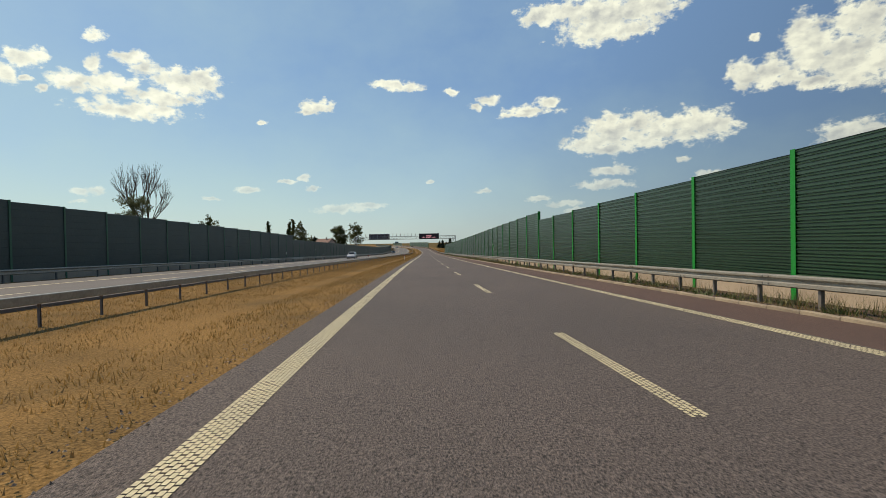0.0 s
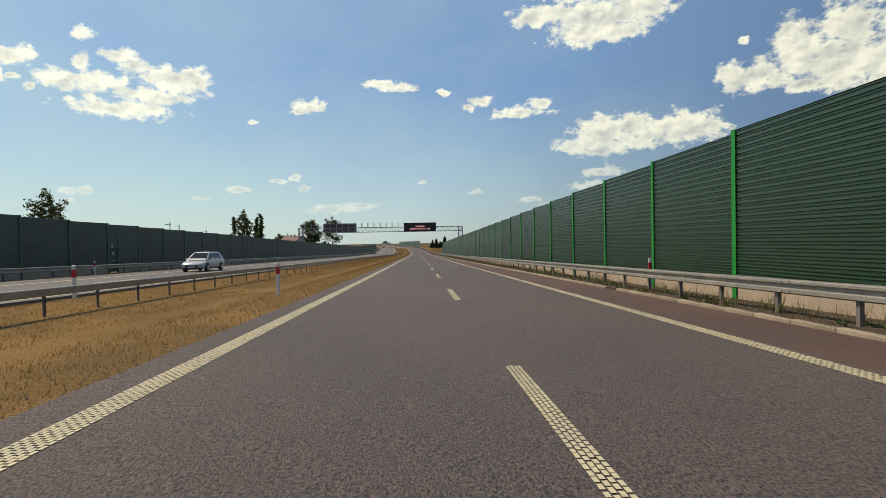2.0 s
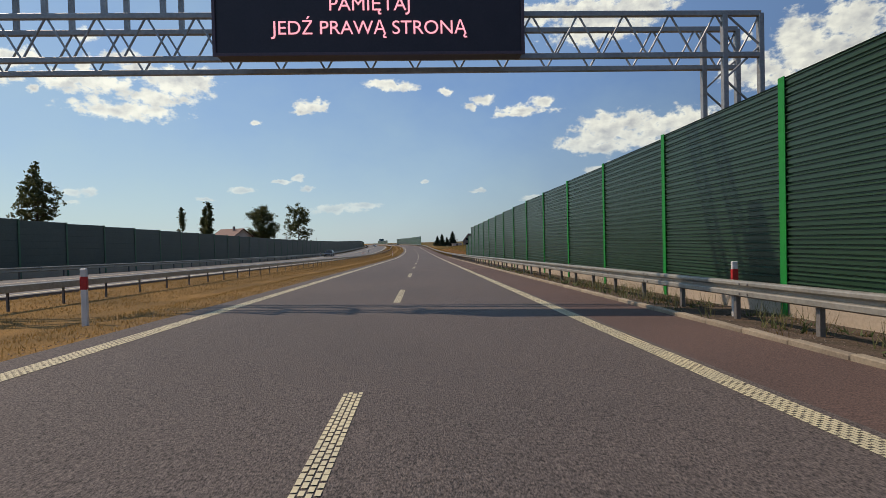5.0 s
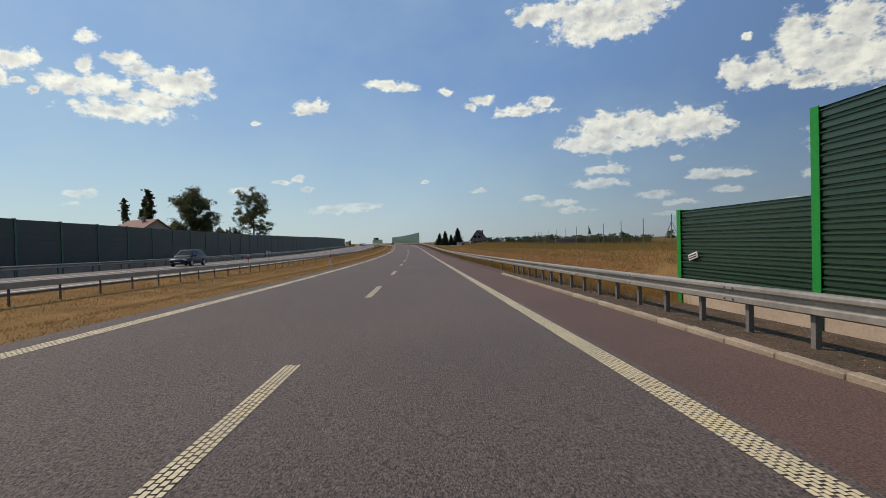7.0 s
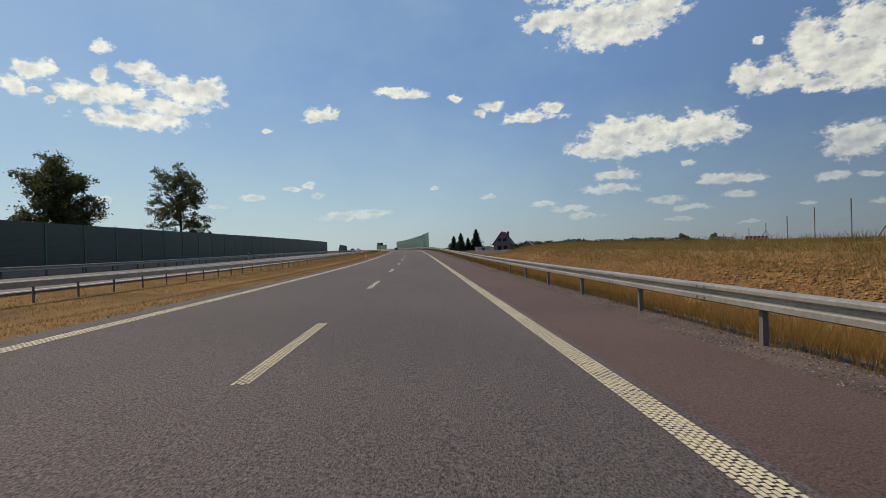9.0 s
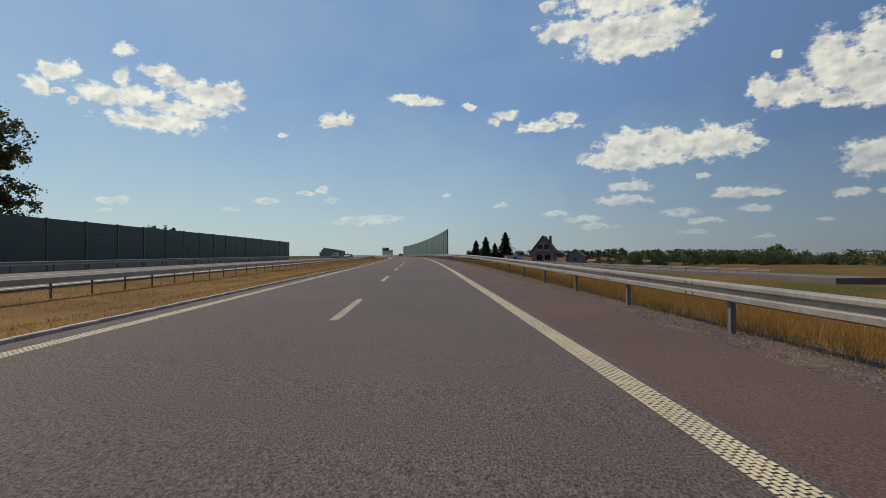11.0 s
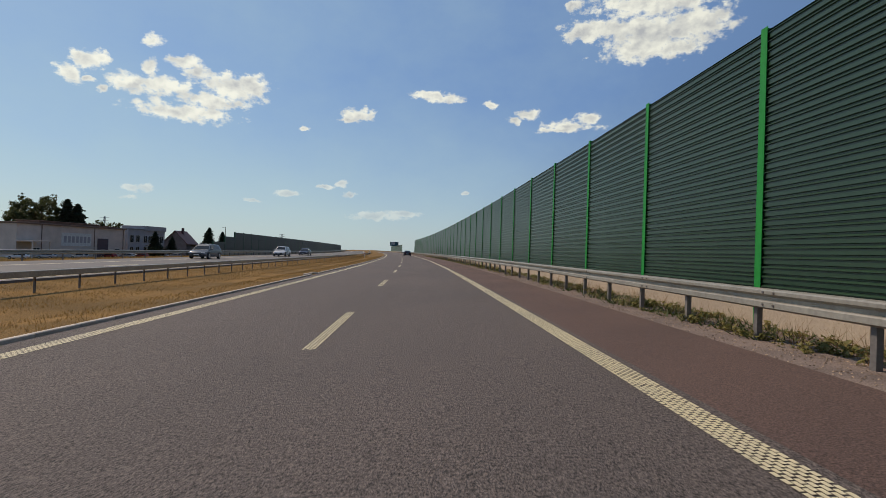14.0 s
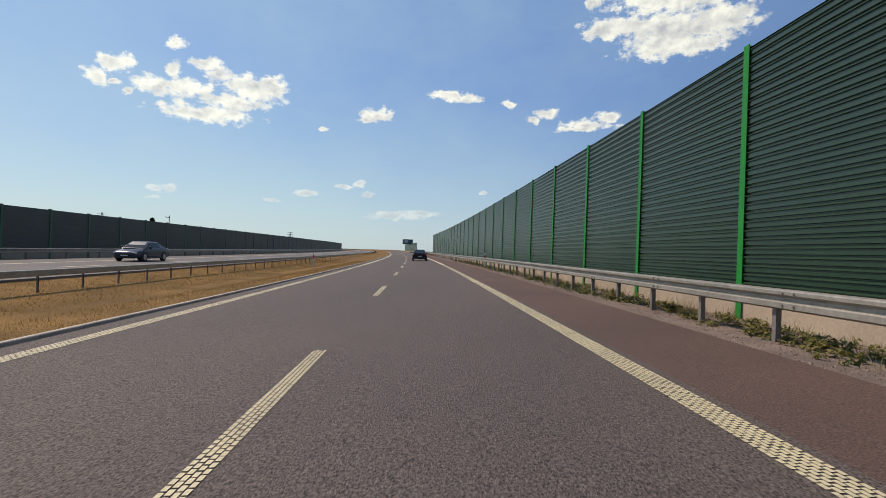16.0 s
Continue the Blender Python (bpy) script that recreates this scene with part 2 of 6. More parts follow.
# ---- materials ----
def make(name, colour, rough=0.6, metal=0.0, second=None, scale=1.0, fine=30.0, grain=0.15, bump=0.0, bump_scale=60.0, spread=0.0, stretch=(1, 1, 1), spec=0.5):
    """A node material: two colours mixed by broad noise, fine grain in value, relief, and a spread between like pieces."""
    m = bpy.data.materials.new(name)
    m.use_nodes = True
    nt = m.node_tree
    n, l = nt.nodes, nt.links
    p = n["Principled BSDF"]
    p.inputs["Roughness"].default_value, p.inputs["Metallic"].default_value = rough, metal
    p.inputs["Specular IOR Level"].default_value = spec
    co = n.new("ShaderNodeTexCoord")
    mp = n.new("ShaderNodeMapping")
    mp.inputs["Scale"].default_value = stretch
    l.new(co.outputs["Object"], mp.inputs["Vector"])
    big = n.new("ShaderNodeTexNoise")
    big.inputs["Scale"].default_value, big.inputs["Detail"].default_value = scale, 5
    small = n.new("ShaderNodeTexNoise")
    small.inputs["Scale"].default_value, small.inputs["Detail"].default_value = fine, 3
    l.new(mp.outputs[0], big.inputs["Vector"]), l.new(mp.outputs[0], small.inputs["Vector"])
    ramp = n.new("ShaderNodeMapRange")
    ramp.inputs["From Min"].default_value, ramp.inputs["From Max"].default_value = 0.36, 0.64
    l.new(big.outputs["Fac"], ramp.inputs["Value"])
    mix = n.new("ShaderNodeMix")
    mix.data_type = "RGBA"
    l.new(ramp.outputs[0], mix.inputs["Factor"])
    second = second or tuple(c * 0.82 for c in colour)
    mix.inputs["A"].default_value, mix.inputs["B"].default_value = (*colour, 1), (*second, 1)
    val = n.new("ShaderNodeMapRange")
    val.inputs["From Min"].default_value, val.inputs["From Max"].default_value = 0.3, 0.7
    val.inputs["To Min"].default_value, val.inputs["To Max"].default_value = 1 - grain, 1 + grain
    l.new(small.outputs["Fac"], val.inputs["Value"])
    amount = val.outputs[0]
    if spread:
        info = n.new("ShaderNodeObjectInfo")
        sp = n.new("ShaderNodeMapRange")
        sp.inputs["To Min"].default_value, sp.inputs["To Max"].default_value = 1 - spread, 1 + spread
        l.new(info.outputs["Random"], sp.inputs["Value"])
        mu = n.new("ShaderNodeMath")
        mu.operation = "MULTIPLY"
        l.new(amount, mu.inputs[0]), l.new(sp.outputs[0], mu.inputs[1])
        amount = mu.outputs[0]
    hsv = n.new("ShaderNodeHueSaturation")
    l.new(mix.outputs["Result"], hsv.inputs["Color"]), l.new(amount, hsv.inputs["Value"])
    l.new(hsv.outputs[0], p.inputs["Base Color"])
    if bump:
        bn = n.new("ShaderNodeTexNoise")
        bn.inputs["Scale"].default_value, bn.inputs["Detail"].default_value = bump_scale, 4
        l.new(mp.outputs[0], bn.inputs["Vector"])
        bp = n.new("ShaderNodeBump")
        bp.inputs["Strength"].default_value, bp.inputs["Distance"].default_value = bump, 0.02
        l.new(bn.outputs["Fac"], bp.inputs["Height"]), l.new(bp.outputs[0], p.inputs["Normal"])
    return m


def leafy(name, colour, second, scale=0.6, through_light=0.25):
    """Foliage: colour varied from leaf to leaf."""
    m = bpy.data.materials.new(name)
    m.use_nodes = True
    n, l = m.node_tree.nodes, m.node_tree.links
    p = n["Principled BSDF"]
    p.inputs["Roughness"].default_value = 0.6 if through_light else 0.95
    geo = n.new("ShaderNodeNewGeometry")
    mix = n.new("ShaderNodeMix")
    mix.data_type = "RGBA"
    mix.inputs["A"].default_value, mix.inputs["B"].default_value = (*colour, 1), (*second, 1)
    l.new(geo.outputs["Random Per Island"], mix.inputs["Factor"])
    l.new(mix.outputs["Result"], p.inputs["Base Color"])
    tr = n.new("ShaderNodeBsdfTranslucent")
    l.new(mix.outputs["Result"], tr.inputs["Color"])
    ms = n.new("ShaderNodeMixShader")
    ms.inputs[0].default_value = through_light
    l.new(p.outputs[0], ms.inputs[1]), l.new(tr.outputs[0], ms.inputs[2])
    l.new(ms.outputs[0], n["Material Output"].inputs["Surface"])
    return m


def glowing(name, colour, strength):
    m = bpy.data.materials.new(name)
    m.use_nodes = True
    p = m.node_tree.nodes["Principled BSDF"]
    p.inputs["Base Color"].default_value = (*colour, 1)
    p.inputs["Emission Color"].default_value, p.inputs["Emission Strength"].default_value = (*colour, 1), strength
    return m


ASPHALT = make("asphalt", (0.104, 0.083, 0.073), 0.8, second=(0.084, 0.069, 0.062), scale=0.25, fine=58, grain=0.85, bump=0.9, bump_scale=85, stretch=(1, 0.6, 1))
SHOULDER = make("shoulder_asphalt", (0.112, 0.067, 0.053), 0.85, second=(0.089, 0.054, 0.044), scale=0.3, fine=55, grain=0.6, bump=0.7, bump_scale=80)
OLD_ASPHALT = make("grey_asphalt", (0.13, 0.125, 0.12), 0.8, second=(0.11, 0.105, 0.1), scale=0.3, fine=60, grain=0.2)
PAINT = make("road_paint", (0.64, 0.57, 0.36), 0.6, second=(0.53, 0.48, 0.32), scale=1.2, fine=40, grain=0.12)
DRY = make("dry_ground", (0.25, 0.148, 0.054), 0.95, second=(0.15, 0.095, 0.038), spec=0.1, scale=0.35, fine=34, grain=0.5, bump=1.0, bump_scale=30)
FIELD = make("field", (0.155, 0.090, 0.028), 0.95, second=(0.070, 0.066, 0.020), spec=0.1, scale=0.06, fine=2.5, grain=0.3, bump=0.6, bump_scale=6)
GRAVEL_PALE = make("pale_gravel", (0.23, 0.175, 0.145), 0.95, second=(0.15, 0.115, 0.10), scale=1.6, fine=45, grain=0.5, bump=1.0, bump_scale=45)
SOIL = make("dark_soil", (0.115, 0.085, 0.065), 0.95, second=(0.075, 0.062, 0.045), spec=0.1, scale=2.2, fine=26, grain=0.5, bump=1.0, bump_scale=30)
GRAVEL = make("gravel", (0.135, 0.095, 0.072), 0.95, second=(0.08, 0.058, 0.046), scale=1.6, fine=30, grain=0.6, bump=1.0, bump_scale=45)
CONCRETE = make("concrete", (0.54, 0.48, 0.40), 0.85, second=(0.43, 0.38, 0.32), scale=0.8, fine=25, grain=0.12, bump=0.25, bump_scale=40, spread=0.08)
PLINTH = make("plinth_concrete", (0.45, 0.375, 0.285), 0.85, second=(0.38, 0.315, 0.245), scale=0.7, fine=20, grain=0.1, bump=0.2, bump_scale=30, spread=0.07)
ZINC = make("galvanised_steel", (0.36, 0.345, 0.30), 0.40, 0.35, second=(0.29, 0.28, 0.245), scale=1.5, fine=14, grain=0.14, bump=0.06, bump_scale=20)
ZINC_POST = make("galvanised_post", (0.20, 0.19, 0.18), 0.65, 0.3, scale=2, fine=20, grain=0.15, spread=0.12)
GREEN = make("green_panel_paint", (0.020, 0.056, 0.028), 0.33, spec=0.65, second=(0.017, 0.050, 0.026), scale=0.4, fine=8, grain=0.08, spread=0.08)
GREEN_POST = make("green_post_paint", (0.004, 0.25, 0.040), 0.55, spec=0.2, second=(0.005, 0.23, 0.048), scale=0.8, fine=10, grain=0.08, spread=0.05)
TEAL = make("dull_teal_panel", (0.055, 0.080, 0.068), 0.55, second=(0.047, 0.068, 0.059), scale=0.4, fine=8, grain=0.1, spread=0.1)
CHARCOAL = make("dark_panel", (0.066, 0.078, 0.068), 0.6, second=(0.056, 0.066, 0.059), scale=0.4, fine=8, grain=0.1, spread=0.1)
DARK_POST = make("dull_green_post", (0.04, 0.15, 0.078), 0.5, scale=0.8, fine=10, grain=0.1, spread=0.1)
BARK = make("bark", (0.09, 0.065, 0.045), 0.9, second=(0.055, 0.04, 0.03), scale=3, fine=18, grain=0.3, bump=0.8, bump_scale=20)
LEAF = leafy("leaves", (0.062, 0.080, 0.026), (0.115, 0.130, 0.045), through_light=0.35)
FIR = leafy("needles", (0.018, 0.036, 0.016), (0.035, 0.055, 0.024), through_light=0.1)
SHRUB = leafy("shrub_leaves", (0.045, 0.075, 0.020), (0.10, 0.13, 0.04))
STRAW = leafy("straw", (0.35, 0.218, 0.078), (0.22, 0.145, 0.052), through_light=0.5)
TALL_STRAW = leafy("tall_straw", (0.40, 0.205, 0.045), (0.24, 0.155, 0.036), through_light=0.5)
STONES = leafy("stones", (0.27, 0.21, 0.17), (0.05, 0.038, 0.034), through_light=0.0)
BANK_STRAW = leafy("bank_straw", (0.42, 0.205, 0.062), (0.20, 0.105, 0.038), through_light=0.3)
CLODS = leafy("clods", (0.40, 0.205, 0.065), (0.12, 0.065, 0.03), through_light=0.0)
SEED_HEADS = leafy("seed_heads", (0.26, 0.145, 0.045), (0.13, 0.105, 0.03), through_light=0.35)
PALE_STONES = leafy("pale_stones", (0.42, 0.31, 0.22), (0.075, 0.052, 0.04), through_light=0.0)
KERB_STONE = make("kerb_concrete", (0.33, 0.275, 0.195), 0.85, second=(0.25, 0.205, 0.15), scale=0.8, fine=25, grain=0.18, bump=0.3, bump_scale=40, spread=0.14)
OLIVE = leafy("olive_grass", (0.32, 0.225, 0.05), (0.17, 0.15, 0.036), through_light=0.35)
WEED = leafy("weeds", (0.10, 0.13, 0.04), (0.24, 0.21, 0.09), through_light=0.25)
WEED_LEAF = leafy("weed_leaves", (0.11, 0.125, 0.025), (0.27, 0.225, 0.075), through_light=0.35)


# ---- building helpers ----
def mesh_of(name, verts, faces, material, smooth=False):
    me = bpy.data.meshes.new(name)
    me.from_pydata([tuple(v) for v in verts], [], [tuple(f) for f in faces])
    me.materials.append(material)
    if smooth:
        me.shade_smooth()
    me.update()
    return me


def mesh_from(name, bm, material):
    me = bpy.data.meshes.new(name)
    bm.to_mesh(me)
    bm.free()
    me.materials.append(material)
    return me


def put(name, me, parent=None, m=None, label=""):
    ob = new(name, me)
    if parent is not None:
        ob.parent = parent
    if m is not None:
        ob.matrix_basis = m
    return tagged(ob, label)


def part(name, bm, material, parent, label="", m=None):
    return put(name, mesh_from(name, bm, material), parent, m, label)


def thing(name, label, category, m=None, group="", kind=""):
    ob = new(name)
    ob.empty_display_size = 0.3
    if m is not None:
        ob.matrix_basis = m
    return tagged(ob, label, category, group, kind)


def box(bm, x0, x1, y0, y1, z0, z1, bevel=0.0):
    r = bmesh.ops.create_cube(bm, size=1, matrix=Matrix.Translation(((x0 + x1) / 2, (y0 + y1) / 2, (z0 + z1) / 2)) @ Matrix.Diagonal((x1 - x0, y1 - y0, z1 - z0, 1)))
    if bevel:
        edges = {e for v in r["verts"] for e in v.link_edges}
        bmesh.ops.bevel(bm, geom=list(edges), offset=bevel, segments=1, affect="EDGES")
    return bm


def boxes(*list_of, bevel=0.0):
    bm = bmesh.new()
    for b in list_of:
        box(bm, *b, bevel)
    return bm


def rod(bm, a, b, r0, r1=None, sides=6, cap=True):
    """A tapered bar from a to b."""
    a, b = Vector(a), Vector(b)
    r1 = r0 if r1 is None else r1
    q = (b - a).to_track_quat("Z", "Y")
    rings = []
    for p, r in ((a, r0), (b, r1)):
        rings.append([bm.verts.new(p + q @ Vector((r * math.cos(k * math.tau / sides), r * math.sin(k * math.tau / sides), 0))) for k in range(sides)])
    for k in range(sides):
        bm.faces.new((rings[0][k], rings[0][(k + 1) % sides], rings[1][(k + 1) % sides], rings[1][k]))
    if cap:
        bm.faces.new(rings[1])
        bm.faces.new(rings[0][::-1])
    return bm


def sweep(name, profile, s0, s1, e, step, material, closed=True, h=0.0, side=1, smooth=False):
    """A mesh of a cross-section (outwards, up) drawn along the road."""
    ss = np.linspace(s0, s1, max(2, int((s1 - s0) / step) + 1))
    n = len(profile)
    verts = np.concatenate([at(ss, e + side * px, h) + np.array([0, 0, pz]) for px, pz in profile], 1).reshape(-1, 3)
    # the cross-section stands on the deck at e
    base = np.repeat(at(ss, e, h)[:, 2], n) + np.tile([pz for px, pz in profile], len(ss))
    verts[:, 2] = base
    faces = []
    for i in range(len(ss) - 1):
        for k in range(n if closed else n - 1):
            a, b = i * n + k, i * n + (k + 1) % n
            f = (a, b, b + n, a + n)
            faces.append(f if side > 0 else f[::-1])
    if closed:
        faces.append(tuple(range(n))[::-1])
        faces.append(tuple(range((len(ss) - 1) * n, len(ss) * n)))
    return mesh_of(name, verts, faces, material, smooth)


def slab(name, s0, s1, es, top, thick, step, material):
    """A sheet with thickness that follows the deck, from the first of es to the last."""
    ss = np.linspace(s0, s1, max(2, int((s1 - s0) / step) + 1))
    es = np.array(es, float)
    n = len(es)
    tops = np.broadcast_to(np.array(top, float), es.shape)
    upper = np.stack([at(ss, e, h) for e, h in zip(es, tops)], 1).reshape(-1, 3)
    lower = np.stack([at(ss, es[k], tops[k] - thick) for k in (0, -1)], 1).reshape(-1, 3)
    verts = np.concatenate([upper, lower])
    m, faces = len(upper), []
    for i in range(len(ss) - 1):
        for k in range(n - 1):
            a = i * n + k
            faces.append((a, a + 1, a + n + 1, a + n))
        faces.append((i * n, (i + 1) * n, m + 2 * i + 2, m + 2 * i))
        faces.append((i * n + n - 1, m + 2 * i + 1, m + 2 * i + 3, (i + 1) * n + n - 1))
    return mesh_of(name, verts, faces, material)


rng = np.random.default_rng(7)
S_END = 900          # how far the road and what lines it is built

# ---- ground, carriageways, verges ----
E_ROWS = (-500, -300, -200, -130, -90, -60, -45, -34, -28, -26, -24.6, -12.6, -12.0, -10.5, -9.2, -7.8, -6.5, -5.4, -4.5, 6.3, 7.0, 7.8, 9, 10.5, 12, 14, 17, 22, 26, 30, 35, 40, 45, 70, 110, 200, 350, 500)
FIELD_S = ((-120, 0), (262, 0), (280, 1), (385, 1), (425, -1), (480, -1), (560, -1), (600, 0), (1400, 0))


def land(s, e):
    """Height of the ground over the deck."""
    kind = np.interp(s, [a for a, b in FIELD_S], [b for a, b in FIELD_S])
    up = np.interp(e, [6.3, 7.0, 7.6, 9.5, 11, 15, 19, 26, 34, 110], [-0.06, -0.12, -0.16, -0.60, -0.60, 1.0, 1.3, 1.2, -0.3, -2.6])
    low = np.interp(e, [6.3, 7.2, 9.0, 11, 15, 22, 28, 35, 42, 45, 55, 70, 110], [-0.06, -0.13, -0.30, -0.90, -2.6, -3.8, -4.6, -4.6, -2.9, -2.75, -2.7, -3.1, -3.0])
    flat = np.interp(e, [6.3, 6.9, 9, 20, 60], [-0.08, -0.14, -0.25, -1.2, -2.2])
    right = np.where(kind >= 0, flat + (up - flat) * kind, flat + (low - flat) * -kind)
    mid = np.interp(e, [-12.6, -12.0, -10.0, -7.0, -5.4, -4.5, 6.3], [-0.10, -0.04, -0.13, -0.24, -0.05, -0.05, -0.06])
    yard = np.interp(s, [480, 540], [0, 1])
    left = np.interp(e, [-90, -45, -28, -24.6, -12.6], [-1.2, -0.6, -0.15, -0.12, -0.10]) + yard * np.interp(e, [-70, -30], [-2.6, 0])
    return np.where(e > 6.3, right, np.where(e > -12.6, mid, left))


def build_ground():
    ss = np.concatenate([np.arange(S_MIN, 560, 5.0), np.arange(560, S_MAX + 1, 20.0)])
    es = np.array(E_ROWS, float)
    n = len(es)
    grid = []
    for s in ss:
        p = at(s, es)
        p[:, 2] = p[:, 2] + land(s, es)
        lump = np.array([noise.noise(Vector((q[0] * 0.12, q[1] * 0.12, 0.3))) for q in p]) * np.clip((np.abs(es + 4) - 11) / 6, 0, 1) * 0.12
        p[:, 2] += lump
        grid.append(p)
    verts = np.concatenate(grid)
    rows_n = len(ss)
    faces = [(i * n + k, i * n + k + 1, (i + 1) * n + k + 1, (i + 1) * n + k) for i in range(rows_n - 1) for k in range(n - 1)]
    rim = [k for k in range(n)] + [i * n + n - 1 for i in range(1, rows_n)] + [(rows_n - 1) * n + k for k in range(n - 2, -1, -1)] + [i * n for i in range(rows_n - 2, 0, -1)]
    mid = np.array([verts[rim, 0].mean(), verts[rim, 1].mean()])
    outer = []
    for k in rim:
        d = verts[k, :2] - mid
        d = d / np.linalg.norm(d) * 4600
        outer.append((mid[0] + d[0], mid[1] + d[1], -2.5))
    m = len(verts)
    faces += [(rim[(k + 1) % len(rim)], rim[k], m + k, m + (k + 1) % len(rim)) for k in range(len(rim))]
    me = mesh_of("ground", np.concatenate([verts, np.array(outer)]), faces, DRY)
    me.materials.append(FIELD)
    for i, f in enumerate(me.polygons):
        k = i % (n - 1)
        if i >= (rows_n - 1) * (n - 1) or k >= n - 9 or k < 8:
            f.material_index = 1
    tagged(put("ground", me), "dry straw-coloured grass and fields beside the motorway", "ground", kind="structure")


build_ground()
tagged(put("road", slab("road", -110, S_END, (-4.3, -2.2, 0, 2, 3.9), 0.0, 0.3, 4, ASPHALT)), "worn dark grey asphalt carriageway with two lanes", "road", kind="structure")
tagged(put("pavement", slab("pavement", -110, S_END, (3.9, 5, 5.76), 0.0, 0.3, 4, SHOULDER)), "brownish asphalt hard shoulder beside the carriageway", "hard shoulder", kind="structure")
tagged(put("road", slab("road", -110, S_END, (-24.4, -20, -16, -12.8), 0.0, 0.3, 4, OLD_ASPHALT)), "pale grey asphalt carriageway for oncoming traffic", "road", kind="structure")


# ---- road markings: rows of raised paint dots ----
def dotted(name, spans, e, half, label):
    """A textured line of small proud paint dots, staggered from row to row."""
    pitch, period = 0.040, 0.085
    cols = int(round(2 * half / pitch))
    start = np.concatenate([np.arange(s0, s1, period) for s0, s1 in spans])
    s, c = (g.ravel() for g in np.meshgrid(start, np.arange(cols), indexing="ij"))
    a = s + period / 2 * (c % 2) + rng.uniform(-0.005, 0.005, len(s))
    b = a + 0.066 + rng.uniform(-0.006, 0.006, len(s))
    x = e - half + (c + 0.5) * 2 * half / cols
    w = pitch * 0.42
    p = np.stack([at(u, v, 0.006) for u, v in ((a, x - w), (a, x + w), (b, x + w), (b, x - w))], 1).reshape(-1, 3)
    ob = put(name, mesh_of(name, p.tolist(), np.arange(len(p)).reshape(-1, 4).tolist(), PAINT))
    return tagged(ob, label, "road marking", kind="structure")


def plain_line(name, spans, e, half, label):
    verts, faces = [], []
    for s0, s1 in spans:
        ss = np.linspace(s0, s1, max(2, int((s1 - s0) / 4) + 1))
        k = len(verts)
        for s in ss:
            verts.extend(at(np.array([s, s]), np.array([e - half, e + half]), 0.004))
        faces += [(k + 2 * i, k + 2 * i + 1, k + 2 * i + 3, k + 2 * i + 2) for i in range(len(ss) - 1)]
    return tagged(put(name, mesh_of(name, verts, faces, PAINT)), label, "road marking", kind="structure")


DASH0 = 3.8
dashes = [(DASH0 + 12 * k, DASH0 + 12 * k + 4) for k in range(-4, 74)]
dotted("lane_marking", [d for d in dashes if d[0] < 600], 0.0, 0.09, "broken white lane line of raised paint dots")
dotted("edge_marking", [(-10, 600)], -3.68, 0.14, "continuous cream-white edge line beside the median grass")
dotted("edge_marking", [(-10, 600)], 3.65, 0.14, "continuous cream-white edge line beside the hard shoulder")
plain_line("edge_marking", [(600, S_END)], -3.68, 0.14, "continuous cream-white edge line far ahead")
plain_line("edge_marking", [(600, S_END)], 3.65, 0.14, "continuous cream-white edge line far ahead")
plain_line("lane_marking", [d for d in dashes if d[0] >= 600], 0.0, 0.09, "broken white lane line far ahead")
plain_line("edge_marking", [(-110, S_END)], -13.4, 0.13, "white edge line of the oncoming carriageway")
plain_line("edge_marking", [(-110, S_END)], -20.9, 0.13, "white edge line of the oncoming carriageway")
plain_line("lane_marking", dashes, -17.15, 0.1, "broken white lane line of the oncoming carriageway")

# ---- noise barriers ----
def bar_mesh(name, outline, z0, z1, material):
    """An upright rolled-steel bar of the given outline."""
    n = len(outline)
    verts = [(x, y, z) for z in (z0, z1) for x, y in outline]
    faces = [(k, (k + 1) % n, n + (k + 1) % n, n + k) for k in range(n)] + [tuple(range(n))[::-1], tuple(range(n, 2 * n))]
    return mesh_of(name, verts, faces, material)


def panel_mesh(length, height, depth, material, rib=0.18):
    """One bay's cassette stack: shallow ribs along its length, both faces."""
    prof = []
    n_ribs = int(round(height / rib))
    rib = height / n_ribs
    for k in range(n_ribs):
        z = k * rib
        prof += [(-depth, z + rib * 0.05), (-depth, z + rib * 0.57), (-depth - 0.028, z + rib * 0.62), (-depth - 0.028, z + rib * 0.67), (-depth, z + rib * 0.78), (-depth + 0.034, z + rib * 0.84), (-depth + 0.034, z + rib * 0.99)]
    prof += [(-depth, height), (depth, height), (depth, 0)]
    n = len(prof)
    verts = [(x, y, z) for y in (-length / 2, length / 2) for x, z in prof]
    faces = [(k, (k + 1) % n, n + (k + 1) % n, n + k)[::-1] for k in range(n)]
    faces += [tuple(range(n)), tuple(range(2 * n - 1, n - 1, -1))]
    return mesh_of("panel", verts, faces, material)


def board_mesh(length, height, depth, material):
    """One bay of smooth boards, with a fine joint every half metre or so."""
    prof, n_boards = [], max(1, int(round(height / 0.5)))
    for k in range(n_boards):
        z, h = k * height / n_boards, height / n_boards
        prof += [(-depth + 0.008, z + 0.002), (-depth, z + 0.012), (-depth, z + h - 0.012), (-depth + 0.008, z + h - 0.002)]
    prof += [(depth, height), (depth, 0)]
    n = len(prof)
    verts = [(x, y, z) for y in (-length / 2, length / 2) for x, z in prof]
    faces = [(k, (k + 1) % n, n + (k + 1) % n, n + k)[::-1] for k in range(n)]
    faces += [tuple(range(n)), tuple(range(2 * n - 1, n - 1, -1))]
    return mesh_of("panel", verts, faces, material)


